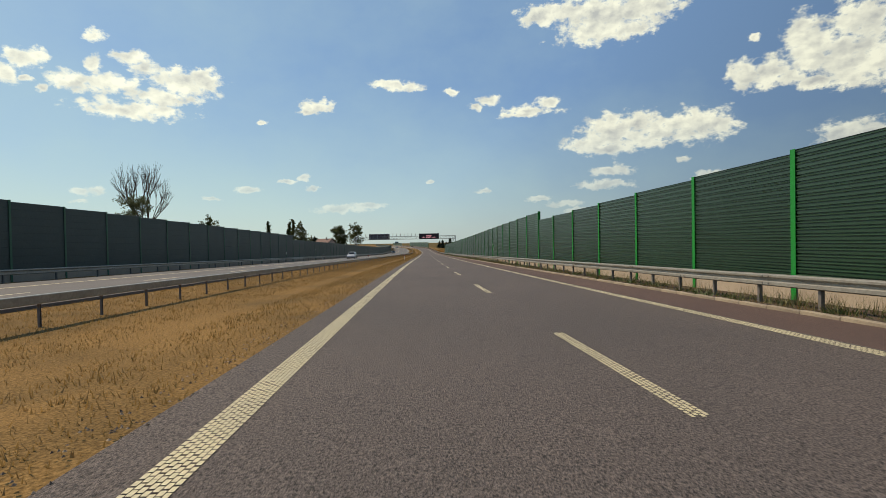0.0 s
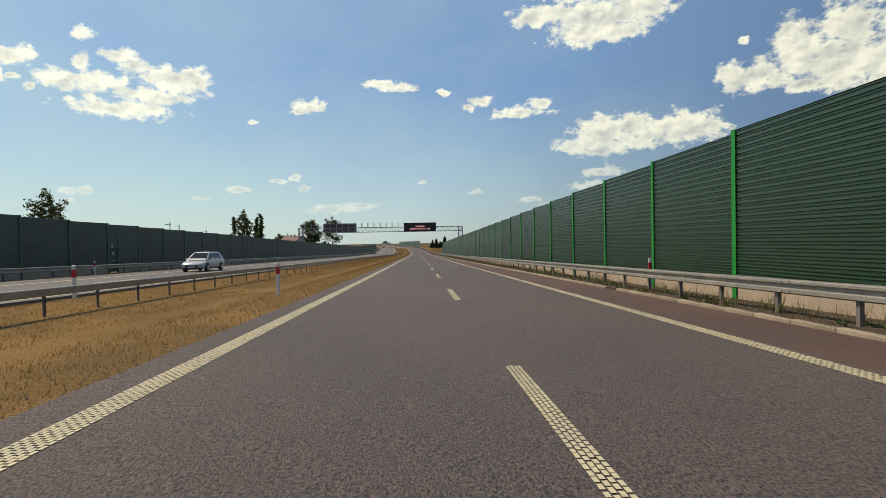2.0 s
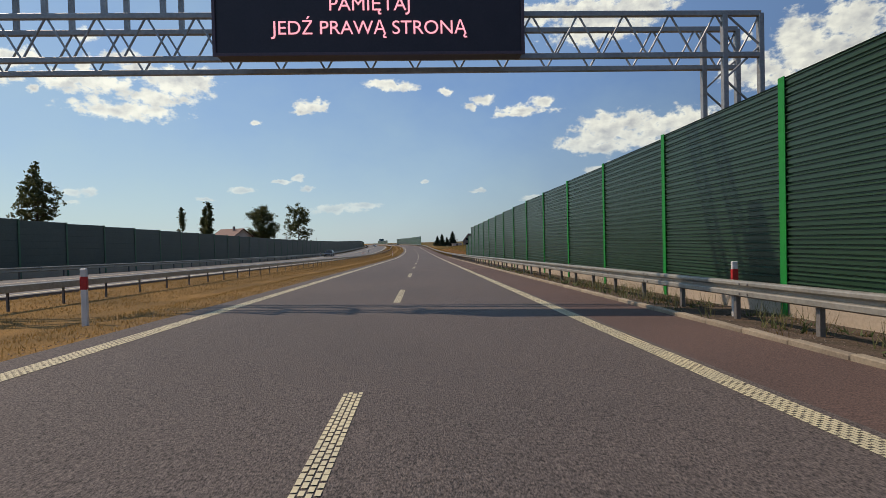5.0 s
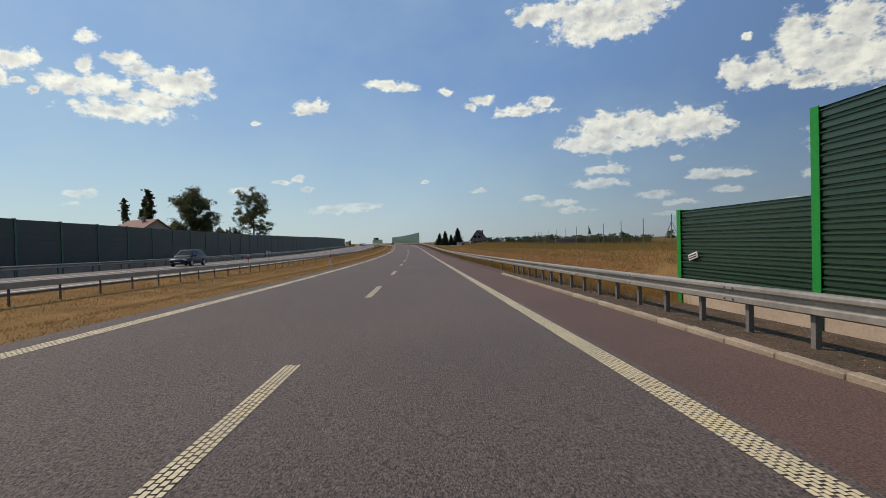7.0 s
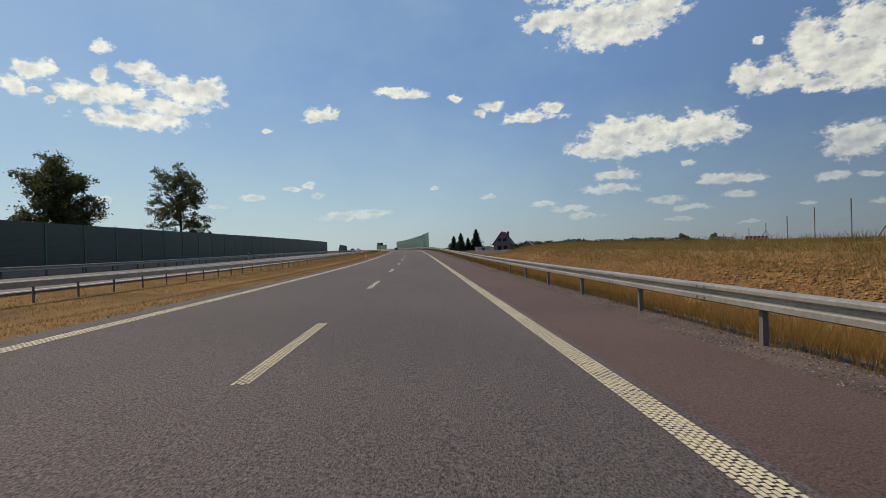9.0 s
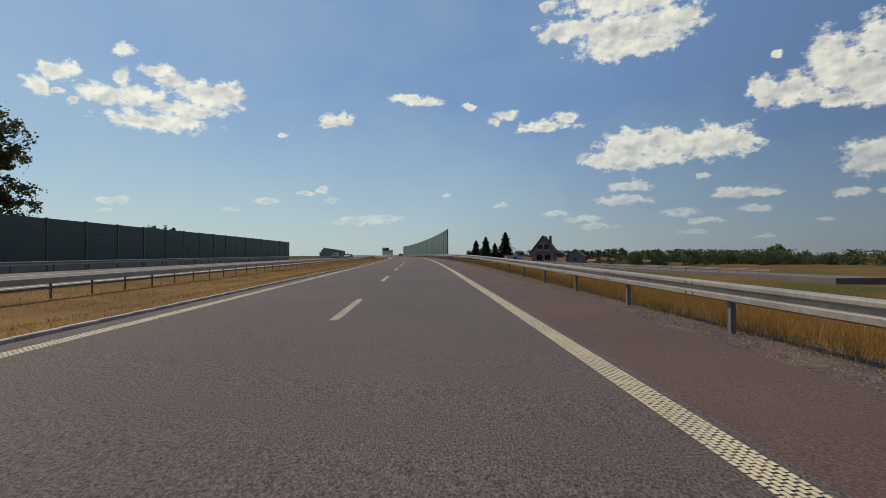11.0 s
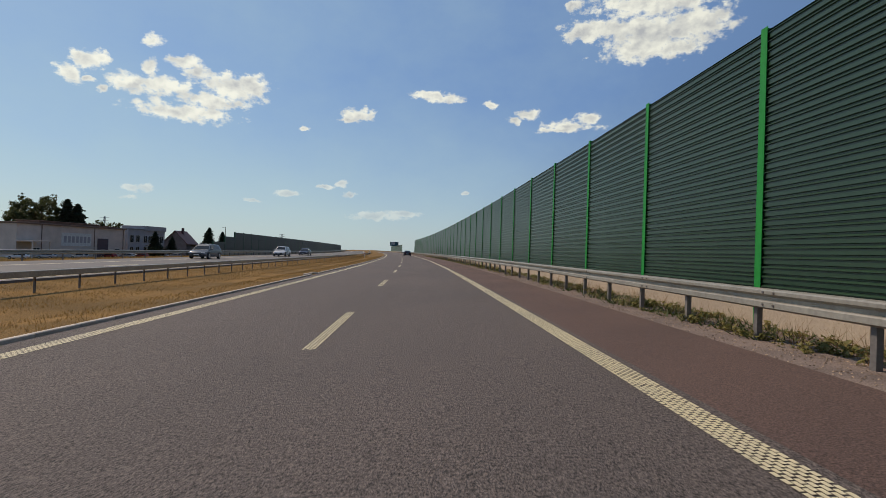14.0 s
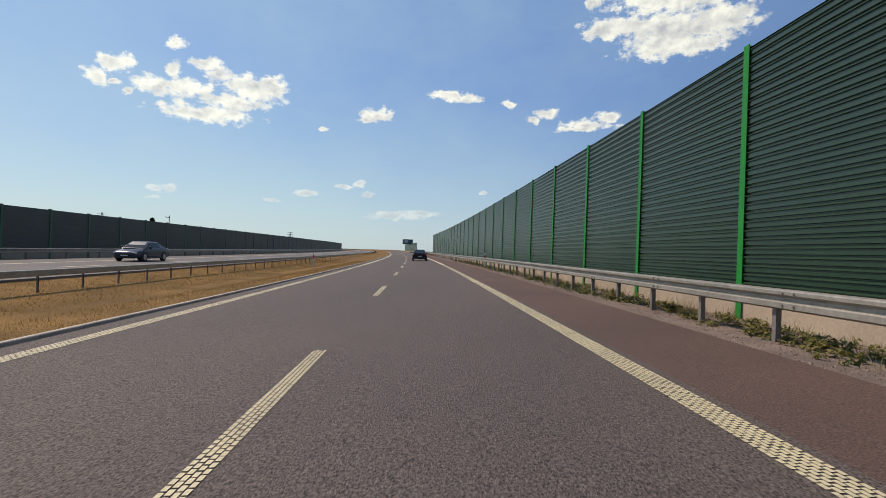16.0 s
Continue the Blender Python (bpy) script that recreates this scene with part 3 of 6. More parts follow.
def post_mesh(height, material):
    """An H-section post."""
    half = ((-0.10, -0.09), (-0.085, -0.09), (-0.085, -0.008), (0.085, -0.008), (0.085, -0.09), (0.10, -0.09))
    return bar_mesh("post", half + tuple((-x, -y) for x, y in half), -0.4, height, material)


def barrier(label, stations, e, heights, panel, post, plinth_h, side=1, door_bay=None, flat=False):
    """stations: the posts' places along the road. heights: (first bay, height) steps. side: 1 stands on the right of the road, -1 on its left."""
    ob = thing("noise_barrier", label, "noise barrier", stand(stations[0], e))
    inv = ob.matrix_basis.inverted()
    step = dict(heights)
    meshes, h = {}, heights[0][1]
    turn = 0 if side > 0 else 180

    def shared(kind, length, hh):
        key = (kind, round(length, 1), hh)
        if key not in meshes:
            if kind == "panel":
                meshes[key] = (board_mesh if flat else panel_mesh)(length - 0.03, hh - plinth_h, 0.06, panel)
            elif kind == "post":
                meshes[key] = post_mesh(hh + 0.06, post)
            else:
                meshes[key] = mesh_from("plinth", boxes((-0.06, 0.06, -length / 2 + 0.01, length / 2 - 0.01, -0.5, plinth_h), bevel=0.012), PLINTH)
        return meshes[key]

    for k, s in enumerate(stations):
        was, h = h, step.get(k, h)
        put("post", shared("post", 0, max(h, was)), ob, inv @ stand(s, e, 0, turn))
        if k + 1 == len(stations):
            break
        a, b = at(s, e), at(stations[k + 1], e)
        d = b - a
        length = float(np.hypot(d[0], d[1]))
        m = inv @ Matrix.Translation((a + b) / 2) @ Matrix.Rotation(math.atan2(-d[0], d[1]) + radians(turn), 4, "Z")
        if k != door_bay:
            put("plinth", shared("plinth", length, 0), ob, m)
            put("panel", shared("panel", length, h), ob, m @ Matrix.Translation((0, 0, plinth_h)))
            continue
        # the bay with the escape door: a gap of 1.3 m beside the far post
        gap, y1 = 1.3, length / 2 - 0.1
        y0 = y1 - gap
        rest = y0 + length / 2
        move = Matrix.Translation((0, (y0 - length / 2) / 2, 0))
        put("plinth", shared("plinth", rest, 0), ob, m @ move)
        put("panel", shared("panel", rest, h), ob, m @ move @ Matrix.Translation((0, 0, plinth_h)))
        put("panel", (board_mesh if flat else panel_mesh)(gap, h - 2.25, 0.06, panel), ob, m @ Matrix.Translation((0, (y0 + y1) / 2, 2.25)))
        part("door_frame", boxes((-0.09, 0.07, y0 - 0.07, y0 + 0.03, -0.1, 2.25), (-0.09, 0.07, y1 - 0.05, y1 + 0.03, -0.1, 2.25), (-0.09, 0.07, y0, y1, 2.15, 2.26), bevel=0.006), post, ob, "bright green steel frame of the escape door", m)
        leaf = put("door", panel_mesh(gap - 0.12, 2.1, 0.035, panel), ob, m @ Matrix.Translation((0, (y0 + y1) / 2, 0.03)), "closed green escape door")
        bm = bmesh.new()
        for a3, b3 in (((-0.13, -0.5, 1.0), (-0.13, 0.5, 1.0)), ((-0.03, -0.5, 1.12), (-0.13, -0.5, 1.0)), ((-0.03, 0.5, 1.12), (-0.13, 0.5, 1.0))):
            rod(bm, a3, b3, 0.018, sides=8)
        part("push_bar", bm, ZINC, leaf, "pale steel push bar")
        plate = part("notice", boxes((-0.05, -0.037, -0.12, 0.16, 1.52, 1.76), bevel=0.003), WHITE, leaf, "small white notice with two lines of bars")
        part("bar", boxes((-0.054, -0.050, -0.09, 0.13, 1.66, 1.70)), GREEN_POST, leaf)
        part("bar", boxes((-0.054, -0.050, -0.09, 0.13, 1.58, 1.62)), GREEN_POST, leaf)
        part("number_plate", boxes((-0.11, -0.092, y1 - 0.5, y1 - 0.3, 2.22, 2.42), bevel=0.003), WHITE, ob, "small white number plate over the door", m)
    return ob


WHITE = make("white_enamel", (0.75, 0.75, 0.72), 0.4, scale=2, fine=20, grain=0.06)
RED = make("red_reflective", (0.55, 0.03, 0.03), 0.4, scale=3, fine=20, grain=0.1)
WALL_E, LEFT_E = 8.1, -28.1
posts_a = [-31.8 + 5 * k for k in range(57)] + [253.2, 257.8, 262.2, 266.6]
posts_b = [488.6 + 5 * k for k in range(42)]
barrier("dark green ribbed noise barrier with bright posts and escape door", posts_a, WALL_E, ((0, 4.02), (15, 4.75), (58, 3.6), (59, 2.25)), GREEN, GREEN_POST, 0.5, door_bay=20)
barrier("tall dark green ribbed noise barrier with bright green posts", posts_b, WALL_E, ((0, 5.6),), GREEN, GREEN_POST, 0.5)
barrier("pale green noise barrier in the haze far ahead", [790 + 5 * k for k in range(22)], WALL_E + 1, ((0, 4.6),), GREEN, GREEN_POST, 0.5)
left_posts = [100 + 4.81 * (k - 33) for k in range(120)]
barrier("dark shaded noise barrier across the oncoming carriageway", left_posts, LEFT_E, ((0, 5.0), (33, 4.2), (45, 4.1)), TEAL, DARK_POST, 0.5, side=-1, door_bay=37, flat=True)
barrier("dark shaded noise barrier standing beyond the yard entrance", [566 + 4.81 * k for k in range(54)], LEFT_E, ((0, 2.0), (1, 2.9), (2, 3.7)), CHARCOAL, DARK_POST, 0.5, side=-1, flat=True)

# ---- crash barriers ----
W_BEAM = ((0, 0.775), (0.06, 0.772), (0.092, 0.76), (0.1, 0.74), (0.1, 0.695), (0.012, 0.652), (0.012, 0.6), (0.08, 0.593), (0.098, 0.575), (0.1, 0.5), (0, 0.465))


def guardrail(label, s0, s1, e, side, spacing, drop=0.0, beam=None):
    """A W-beam on steel posts; side: 1 when the beam faces the road on its left."""
    ob = thing("guardrail", label, "guardrail", stand(s0, e, drop))
    inv = ob.matrix_basis.inverted()
    beam = beam or W_BEAM
    front = [(-x, z) for x, z in beam]
    rear = [(-x + 0.006, z) for x, z in beam[::-1]] if beam is W_BEAM else []
    high = beam[0][1] - 0.07
    me = sweep("beam", front + rear, s0, s1, e, 2.0, ZINC, h=drop, side=side)
    me.transform(inv)
    put("beam", me, ob)
    half = 0.042 if beam is W_BEAM else 0.024
    wide = 0.08 if beam is W_BEAM else 0.045
    post = bar_mesh("post", ((-0.004, -half), (wide, -half), (wide, -half + 0.006), (0.004, -half + 0.006), (0.004, half - 0.006), (wide, half - 0.006), (wide, half), (-0.004, half)), -0.5, high, ZINC_POST)
    for s in np.arange(s0 + 0.6, s1, spacing):
        put("post", post, ob, inv @ stand(s, e, drop, 0 if side > 0 else 180))
    proud = max(x for x, z in beam) + 0.008
    bm = bmesh.new()
    for s in np.arange(s0 + 2.2, s1, 4.0):
        if s > 640:
            break
        for ds in (-0.11, 0.11):
            for z in ((beam[3][1] + beam[4][1]) / 2, (beam[8][1] + beam[9][1]) / 2):
                q = inv @ Vector(at(s + ds, e - side * proud, drop + z - float(deck(s, e - side * proud) - deck(s, e))))
                r = bmesh.ops.create_cone(bm, cap_ends=True, segments=6, radius1=0.02, radius2=0.016, depth=0.02, matrix=Matrix.Translation(q) @ Matrix.Rotation(radians(-90 * side), 4, "Y"))
    tagged(part("bolts", bm, ZINC_POST, ob), "dark bolt heads", kind="stuff")
    return ob


# the median rail: a flat-sided hollow box beam round the post heads
LOW_BEAM = ((0.0, 0.665), (0.035, 0.66), (0.048, 0.648), (0.05, 0.63), (0.05, 0.58), (0.05, 0.485), (0.045, 0.47), (-0.05, 0.47), (-0.06, 0.485), (-0.06, 0.648), (-0.045, 0.66))
RAIL_E, MEDIAN_E, FAR_E = 6.6, -10.0, -25.2
guardrail("galvanised steel crash barrier in front of the green noise barrier", -30, 240, RAIL_E, 1, 2.0, -0.03)
guardrail("galvanised steel crash barrier on close-set posts at the barrier's end", 240, 281, RAIL_E, 1, 1.33, -0.03)
guardrail("galvanised steel crash barrier along the open field", 281, 458, RAIL_E, 1, 4.02, -0.03)
guardrail("galvanised steel crash barrier on close-set posts beside the ditch", 458, 486, RAIL_E, 1, 2.0, -0.03)
guardrail("galvanised steel crash barrier in front of the tall noise barrier", 486, 800, RAIL_E, 1, 2.0, -0.03)
guardrail("galvanised steel crash barrier along the dry median", -40, 290, MEDIAN_E, 1, 2.0, -0.12, LOW_BEAM)
guardrail("galvanised steel crash barrier along the dry median", 290, 830, MEDIAN_E, 1, 2.0, -0.12, LOW_BEAM)
guardrail("grey steel crash barrier at the foot of the far noise barrier", -60, 850, FAR_E, -1, 4.0, -0.05)

# ---- gantry with two message boards ----
STEEL = make("gantry_steel", (0.36, 0.37, 0.37), 0.5, 0.5, scale=1, fine=12, grain=0.12)
BLACK = make("sign_black", (0.030, 0.020, 0.028), 0.45, scale=2, fine=30, grain=0.15)
BACKING = make("board_back", (0.10, 0.065, 0.085), 0.5, scale=1.5, fine=20, grain=0.15)
LED = glowing("led_red", (1.0, 0.42, 0.50), 1.1)


def writing(name, text, size, material, parent, m):
    cu = bpy.data.curves.new(name, "FONT")
    cu.body, cu.size, cu.align_x, cu.align_y, cu.extrude = text, size, "CENTER", "CENTER", 0.004
    tmp = bpy.data.objects.new("tmp", cu)
    me = bpy.data.meshes.new_from_object(tmp)
    bpy.data.objects.remove(tmp)
    me.materials.clear()
    me.materials.append(material)
    return put(name, me, parent, m)


def build_gantry(s, e0, e1):
    g = thing("sign_gantry", "grey lattice steel gantry spanning both carriageways", "gantry", stand(s, 0))
    z0, z1, d = 6.35, 7.45, 0.5
    for z in (z0, z1):
        for y in (-d, d):
            part("chord", boxes((e0, e1, y - 0.06, y + 0.06, z - 0.07, z + 0.07), bevel=0.01), STEEL, g)
    n = 64
    for y in (-d, d):
        bm = bmesh.new()
        for k in range(n):
            xa, xb = e0 + (e1 - e0) * k / n, e0 + (e1 - e0) * (k + 1) / n
            za, zb = (z0, z1) if k % 2 else (z1, z0)
            rod(bm, (xa, y, za), (xb, y, zb), 0.028, sides=5)
        part("lattice", bm, STEEL, g)
    for e in (e0 + 0.5, e1 - 0.5):
        for dx in (-0.5, 0.5):
            for y in (-d, d):
                part("leg", boxes((e + dx - 0.07, e + dx + 0.07, y - 0.07, y + 0.07, -1.2, z1), bevel=0.01), STEEL, g)
        bm = bmesh.new()
        for k in range(9):
            za, zb = -0.6 + k * 0.9, 0.3 + k * 0.9
            for y in (-d, d):
                rod(bm, (e - 0.5, y, za if k % 2 else zb), (e + 0.5, y, zb if k % 2 else za), 0.03, sides=5)
        part("lattice", bm, STEEL, g)
    for x in list(np.linspace(e0 + 1.5, -25.2, 3)) + list(np.linspace(-14.6, -5.8, 7)):
        bm = boxes((x - 0.06, x + 0.06, -d - 0.05, -d + 0.05, z1, z1 + 1.05), (x - 0.06, x + 0.06, d - 0.05, d + 0.05, z1, z1 + 1.05), (x - 0.06, x + 0.06, -d, d, z1 + 0.95, z1 + 1.07))
        part("bracket", bm, STEEL, g)
    for x in np.linspace(-23.4, -16.4, 6):
        part("bracket", boxes((x - 0.06, x + 0.06, -d - 0.1, -d, z0 - 0.2, z1 + 1.2), bevel=0.01), STEEL, g)
    return g


GS = 197.0
build_gantry(GS, -29.8, 9.9)
board = thing("message_board", "black electronic message board with red lettering on the gantry", "message board", stand(GS, -0.5, 6.25))
part("cabinet", boxes((-3.85, 3.85, -0.95, -0.53, 0.0, 2.15), bevel=0.03), BLACK, board)
part("rim", boxes((-3.9, 3.9, -0.99, -0.945, 2.09, 2.17), (-3.9, 3.9, -0.99, -0.945, -0.02, 0.06), (-3.9, -3.82, -0.99, -0.945, 0.06, 2.09), (3.82, 3.9, -0.99, -0.945, 0.06, 2.09), bevel=0.005), BACKING, board)
writing("lettering", "PAMIĘTAJ", 0.48, LED, board, Matrix.Translation((0.0, -0.965, 1.25)) @ Matrix.Rotation(radians(90), 4, "X"))
writing("lettering", "JEDŹ PRAWĄ STRONĄ", 0.48, LED, board, Matrix.Translation((0.0, -0.965, 0.66)) @ Matrix.Rotation(radians(90), 4, "X"))
back = thing("message_board", "plain dark back of a message board for oncoming traffic", "message board", stand(GS, -20.0, 6.3))
part("cabinet", boxes((-4.0, 4.0, 0.53, 0.95, 0.0, 2.15), bevel=0.03), BACKING, back)
for k in range(3):
    part("rail", boxes((-3.9, 3.9, 0.48, 0.532, 0.3 + 0.75 * k, 0.38 + 0.75 * k), bevel=0.006), STEEL, back)


# ---- small roadside furniture ----
def build_delineator():
    ob = thing("delineator_post", "white plastic marker post with a red reflector band", "marker post", group="marker posts")
    part("stake", boxes((-0.06, 0.06, -0.03, 0.03, -0.3, 1.15), bevel=0.015), WHITE, ob)
    part("reflector", boxes((-0.062, 0.062, -0.036, 0.034, 0.75, 1.0), bevel=0.008), RED, ob, "red reflector band")
    return ob


first_post = build_delineator()
first_post.matrix_basis = stand(91, RAIL_E + 0.25, -0.04)
for s in (193, 494.5, 595):
    copy_thing(first_post, stand(s, RAIL_E + 0.25, -0.06))
for s in (91, 193, 295, 397):
    copy_thing(first_post, stand(s, -5.7, -0.15))
    copy_thing(first_post, stand(s, -12.2, -0.12))
for s in (498, 598):
    copy_thing(first_post, stand(s, -7.9, -0.2))
for s in (12, 112, 210, 312, 404, 512, 600):
    copy_thing(first_post, stand(s, FAR_E + 0.5, -0.1))


def build_plate(s, e, h, w, tall, tilt, label):
    ob = thing("notice_plate", label, "sign", stand(s, e, h) @ Matrix.Rotation(radians(tilt), 4, "X"))
    part("plate", boxes((-0.012, 0.012, -w / 2, w / 2, 0, tall), bevel=0.004), WHITE, ob)
    for k in range(2):
        part("bar", boxes((-0.016, -0.0125, -w * 0.4, w * 0.4, tall * (0.2 + 0.35 * k), tall * (0.38 + 0.35 * k))), BLACK, ob)
    return ob


build_plate(265.9, WALL_E - 0.11, 1.08, 0.40, 0.15, -14, "white strip sign with dark bars on the noise barrier")
for s in (168.0, 178.5):
    build_plate(s, WALL_E - 0.11, 1.35, 0.3, 0.3, 0, "small white square plate on the green noise barrier")
for s in (17.0, 23.0, 95.0):
    ob = build_plate(s, LEFT_E + 0.12, 1.3, 0.5, 0.4, 0, "small white square plate on the shaded noise barrier")
    ob.matrix_basis = ob.matrix_basis @ Matrix.Rotation(math.pi, 4, "Z")

ob = thing("distance_sign", "small white distance plate with dark bars on a thin post", "sign", stand(296.7, -11.1, -0.12))
part("post", rod(bmesh.new(), (0, 0.03, -0.4), (0, 0.03, 1.42), 0.022, sides=8), ZINC_POST, ob)
part("plate", boxes((-0.16, 0.16, -0.012, 0.006, 1.12, 1.40), bevel=0.004), WHITE, ob)
part("bar", boxes((-0.10, 0.10, -0.018, -0.013, 1.28, 1.35)), BLACK, ob)
part("bar", boxes((-0.05, 0.05, -0.018, -0.013, 1.16, 1.24)), BLACK, ob)

# side-road sign seen from behind, board, barricade and fence on the bank
sign = thing("warning_sign", "grey back of a triangular warning sign on two posts", "sign", stand(328, 27.4, 0.9) @ Matrix.Rotation(radians(42), 4, "Z"))
bm = bmesh.new()
tri = [bm.verts.new((0.62 * math.cos(a), y, 2.22 + 0.63 * math.sin(a))) for y in (-0.012, 0.012) for a in (radians(90), radians(210), radians(330))]
bm.faces.new(tri[2::-1]), bm.faces.new(tri[3:])
for k in range(3):
    bm.faces.new((tri[k], tri[(k + 1) % 3], tri[3 + (k + 1) % 3], tri[3 + k]))
part("plate", bm, BACKING, sign)
for x in (-0.14, 0.14):
    bm = rod(bmesh.new(), (x, 0.04, -0.3), (x, 0.04, 2.75 - abs(x)), 0.03, sides=8)
    part("post", bm, ZINC_POST, sign)
hoard = thing("billboard", "dark plain back of a low billboard in the field", "billboard", stand(341.5, 28, 0.75) @ Matrix.Rotation(radians(6), 4, "Z"))
part("panel", boxes((-1.86, 1.86, -0.03, 0.04, 0.70, 1.36), bevel=0.01), ZINC_POST, hoard)
part("frame", boxes((-1.92, 1.92, -0.05, 0.02, 1.36, 1.42), (-1.92, 1.92, -0.05, 0.02, 0.64, 0.70), (-1.92, -1.86, -0.05, 0.02, 0.70, 1.36), (1.86, 1.92, -0.05, 0.02, 0.70, 1.36), bevel=0.006), STEEL, hoard)
for x in (-1.35, 1.35):
    part("post", boxes((x - 0.05, x + 0.05, 0.04, 0.14, -0.4, 1.34), bevel=0.01), ZINC_POST, hoard)


def build_board(s, e, h, w, tall, n, label, turn=0):
    ob = thing("barricade", label, "barricade", stand(s, e, h, turn))
    part("board", boxes((-w / 2, w / 2, -0.02, 0.02, 0.5, 0.5 + tall), bevel=0.005), WHITE, ob)
    for k in range(n):
        x = -w / 2 + (k + 0.5) * w / n
        bm = bmesh.new()
        q = w / n * 0.3
        vs = [bm.verts.new((x + dx, -0.024, z)) for dx, z in ((-q * 1.6, 0.51), (q * 0.4, 0.51), (q * 1.6, 0.49 + tall), (-q * 0.4, 0.49 + tall))]
        bm.faces.new(vs)
        part("stripe", bm, RED, ob, "red slanting stripe")
    for x in (-w * 0.4, w * 0.4):
        part("post", boxes((x - 0.03, x + 0.03, 0.02, 0.07, -0.4, 0.5 + tall), bevel=0.005), ZINC_POST, ob)
    return ob


build_board(375, 38.3, 0.6, 2.6, 0.55, 6, "red and white striped barricade in the dry grass")


def build_chevrons(m, w, tall, n):
    ob = thing("chevron_board", "long white board with red arrowheads on the side road", "road sign", m)
    part("board", boxes((-w / 2, w / 2, -0.02, 0.02, 1.3, 1.3 + tall), bevel=0.005), WHITE, ob)
    step, mid, half = w / n, 1.3 + tall / 2, tall / 2 - 0.03
    for k in range(n):
        x = -w / 2 + (k + 0.22) * step
        bm = bmesh.new()
        tip, end = 0.0, step * 0.34
        band = step * 0.42
        for side in (-1, 1):
            vs = [bm.verts.new((x + dx, -0.024, mid + side * dz)) for dx, dz in ((tip, 0), (tip + band, 0), (end + band, half), (end, half))]
            bm.faces.new(vs if side > 0 else vs[::-1])
        part("arrowhead", bm, RED, ob, "red arrowhead")
    for x in (-w * 0.38, w * 0.38):
        part("post", boxes((x - 0.035, x + 0.035, 0.022, 0.09, -0.9, 1.3 + tall), bevel=0.005), ZINC_POST, ob)
    return ob


build_chevrons(Matrix.Translation((58.9, 543.0, -2.75)) @ Matrix.Rotation(radians(-28), 4, "Z"), 2.2, 0.75, 5)


def build_fence(s0, s1, e0, e1, step):
    ob = thing("wire_fence", "bare grey steel posts of a field fence with thin wires", "fence", stand(s0, e0))
    inv = ob.matrix_basis.inverted()
    post = mesh_from("post", rod(bmesh.new(), (0, 0, -0.4), (0, 0, 2.3), 0.032, sides=6), ZINC_POST)
    brace = mesh_from("brace", rod(bmesh.new(), (0, 1.5, -0.1), (0, 0.03, 1.7), 0.025, sides=6), ZINC_POST)
    n = int((s1 - s0) / step)
    pts = []
    for k in range(n + 1):
        s = s0 + k * step
        e = e0 + (e1 - e0) * k / n
        m = stand(s, e, 0)
        m.translation.z = float(at(s, 6.5)[2] + land(s, e))
        put("post", post, ob, inv @ m)
        if k % 10 == 4:
            put("brace", brace, ob, inv @ m)
            put("brace", brace, ob, inv @ m @ Matrix.Rotation(math.pi, 4, "Z"))
        pts.append(inv @ m)
    for z in (1.2, 2.0):
        bm = bmesh.new()
        rings = [[bm.verts.new(a @ Vector((0.0014 * math.cos(j * 2.09), 0, z + 0.0014 * math.sin(j * 2.09)))) for j in range(3)] for a in pts]
        for a, b in zip(rings, rings[1:]):
            for j in range(3):
                bm.faces.new((a[j], a[(j + 1) % 3], b[(j + 1) % 3], b[j]))
        part("wire", bm, ZINC_POST, ob)
    return ob


build_fence(270, 344.3, 19.5, 23.3, 5.3)
build_fence(344.2, 404, 23.3, 46.0, 4.6)
build_fence(334, 358, 36.0, 37.0, 2.4)

# the side road below and its rail
a, b = Vector((38.3, 478.0, 0)), Vector((18.0, 600.0, 0))
zl = -2.1
along = (b - a).normalized()
m = Matrix.Translation((a.x, a.y, zl)) @ Matrix.Rotation(math.atan2(-along.x, along.y), 4, "Z")
length = (Vector((b.x, b.y)) - Vector((a.x, a.y))).length
tagged(part("road", boxes((-0.5, 7.0, -30, length, -1.2, 0.12)), OLD_ASPHALT, None, "grey asphalt side road below the motorway", m), category="road", kind="structure")
rail = thing("guardrail", "galvanised steel crash barrier along the side road", "guardrail", m)
bm = bmesh.new()
front = [(-x, z) for x, z in W_BEAM] + [(-x + 0.006, z) for x, z in W_BEAM[::-1]]
ring0, ring1 = ([bm.verts.new((x, y, z + 0.1)) for x, z in front] for y in (-20, length))
for k in range(len(front)):
    bm.faces.new((ring0[k], ring0[(k + 1) % len(front)], ring1[(k + 1) % len(front)], ring1[k]))
part("beam", bm, ZINC, rail)
stub = mesh_from("post", boxes((0.02, 0.10, -0.04, 0.04, -0.5, 0.78)), ZINC_POST)
for y in np.arange(-18, length, 4):
    put("post", stub, rail, Matrix.Translation((0, float(y), 0)))
chute = thing("drain_chute", "weathered concrete drainage chute on the embankment", "drain", stand(505, 37, -3.9, 60) @ Matrix.Rotation(radians(-14), 4, "Y"))
part("trough", boxes((-2.6, 2.6, -0.7, 0.7, -0.3, 0.0), (-2.6, 2.6, -1.05, -0.7, -0.3, 0.35), (-2.6, 2.6, 0.7, 1.05, -0.3, 0.35), bevel=0.015), CONCRETE, chute)

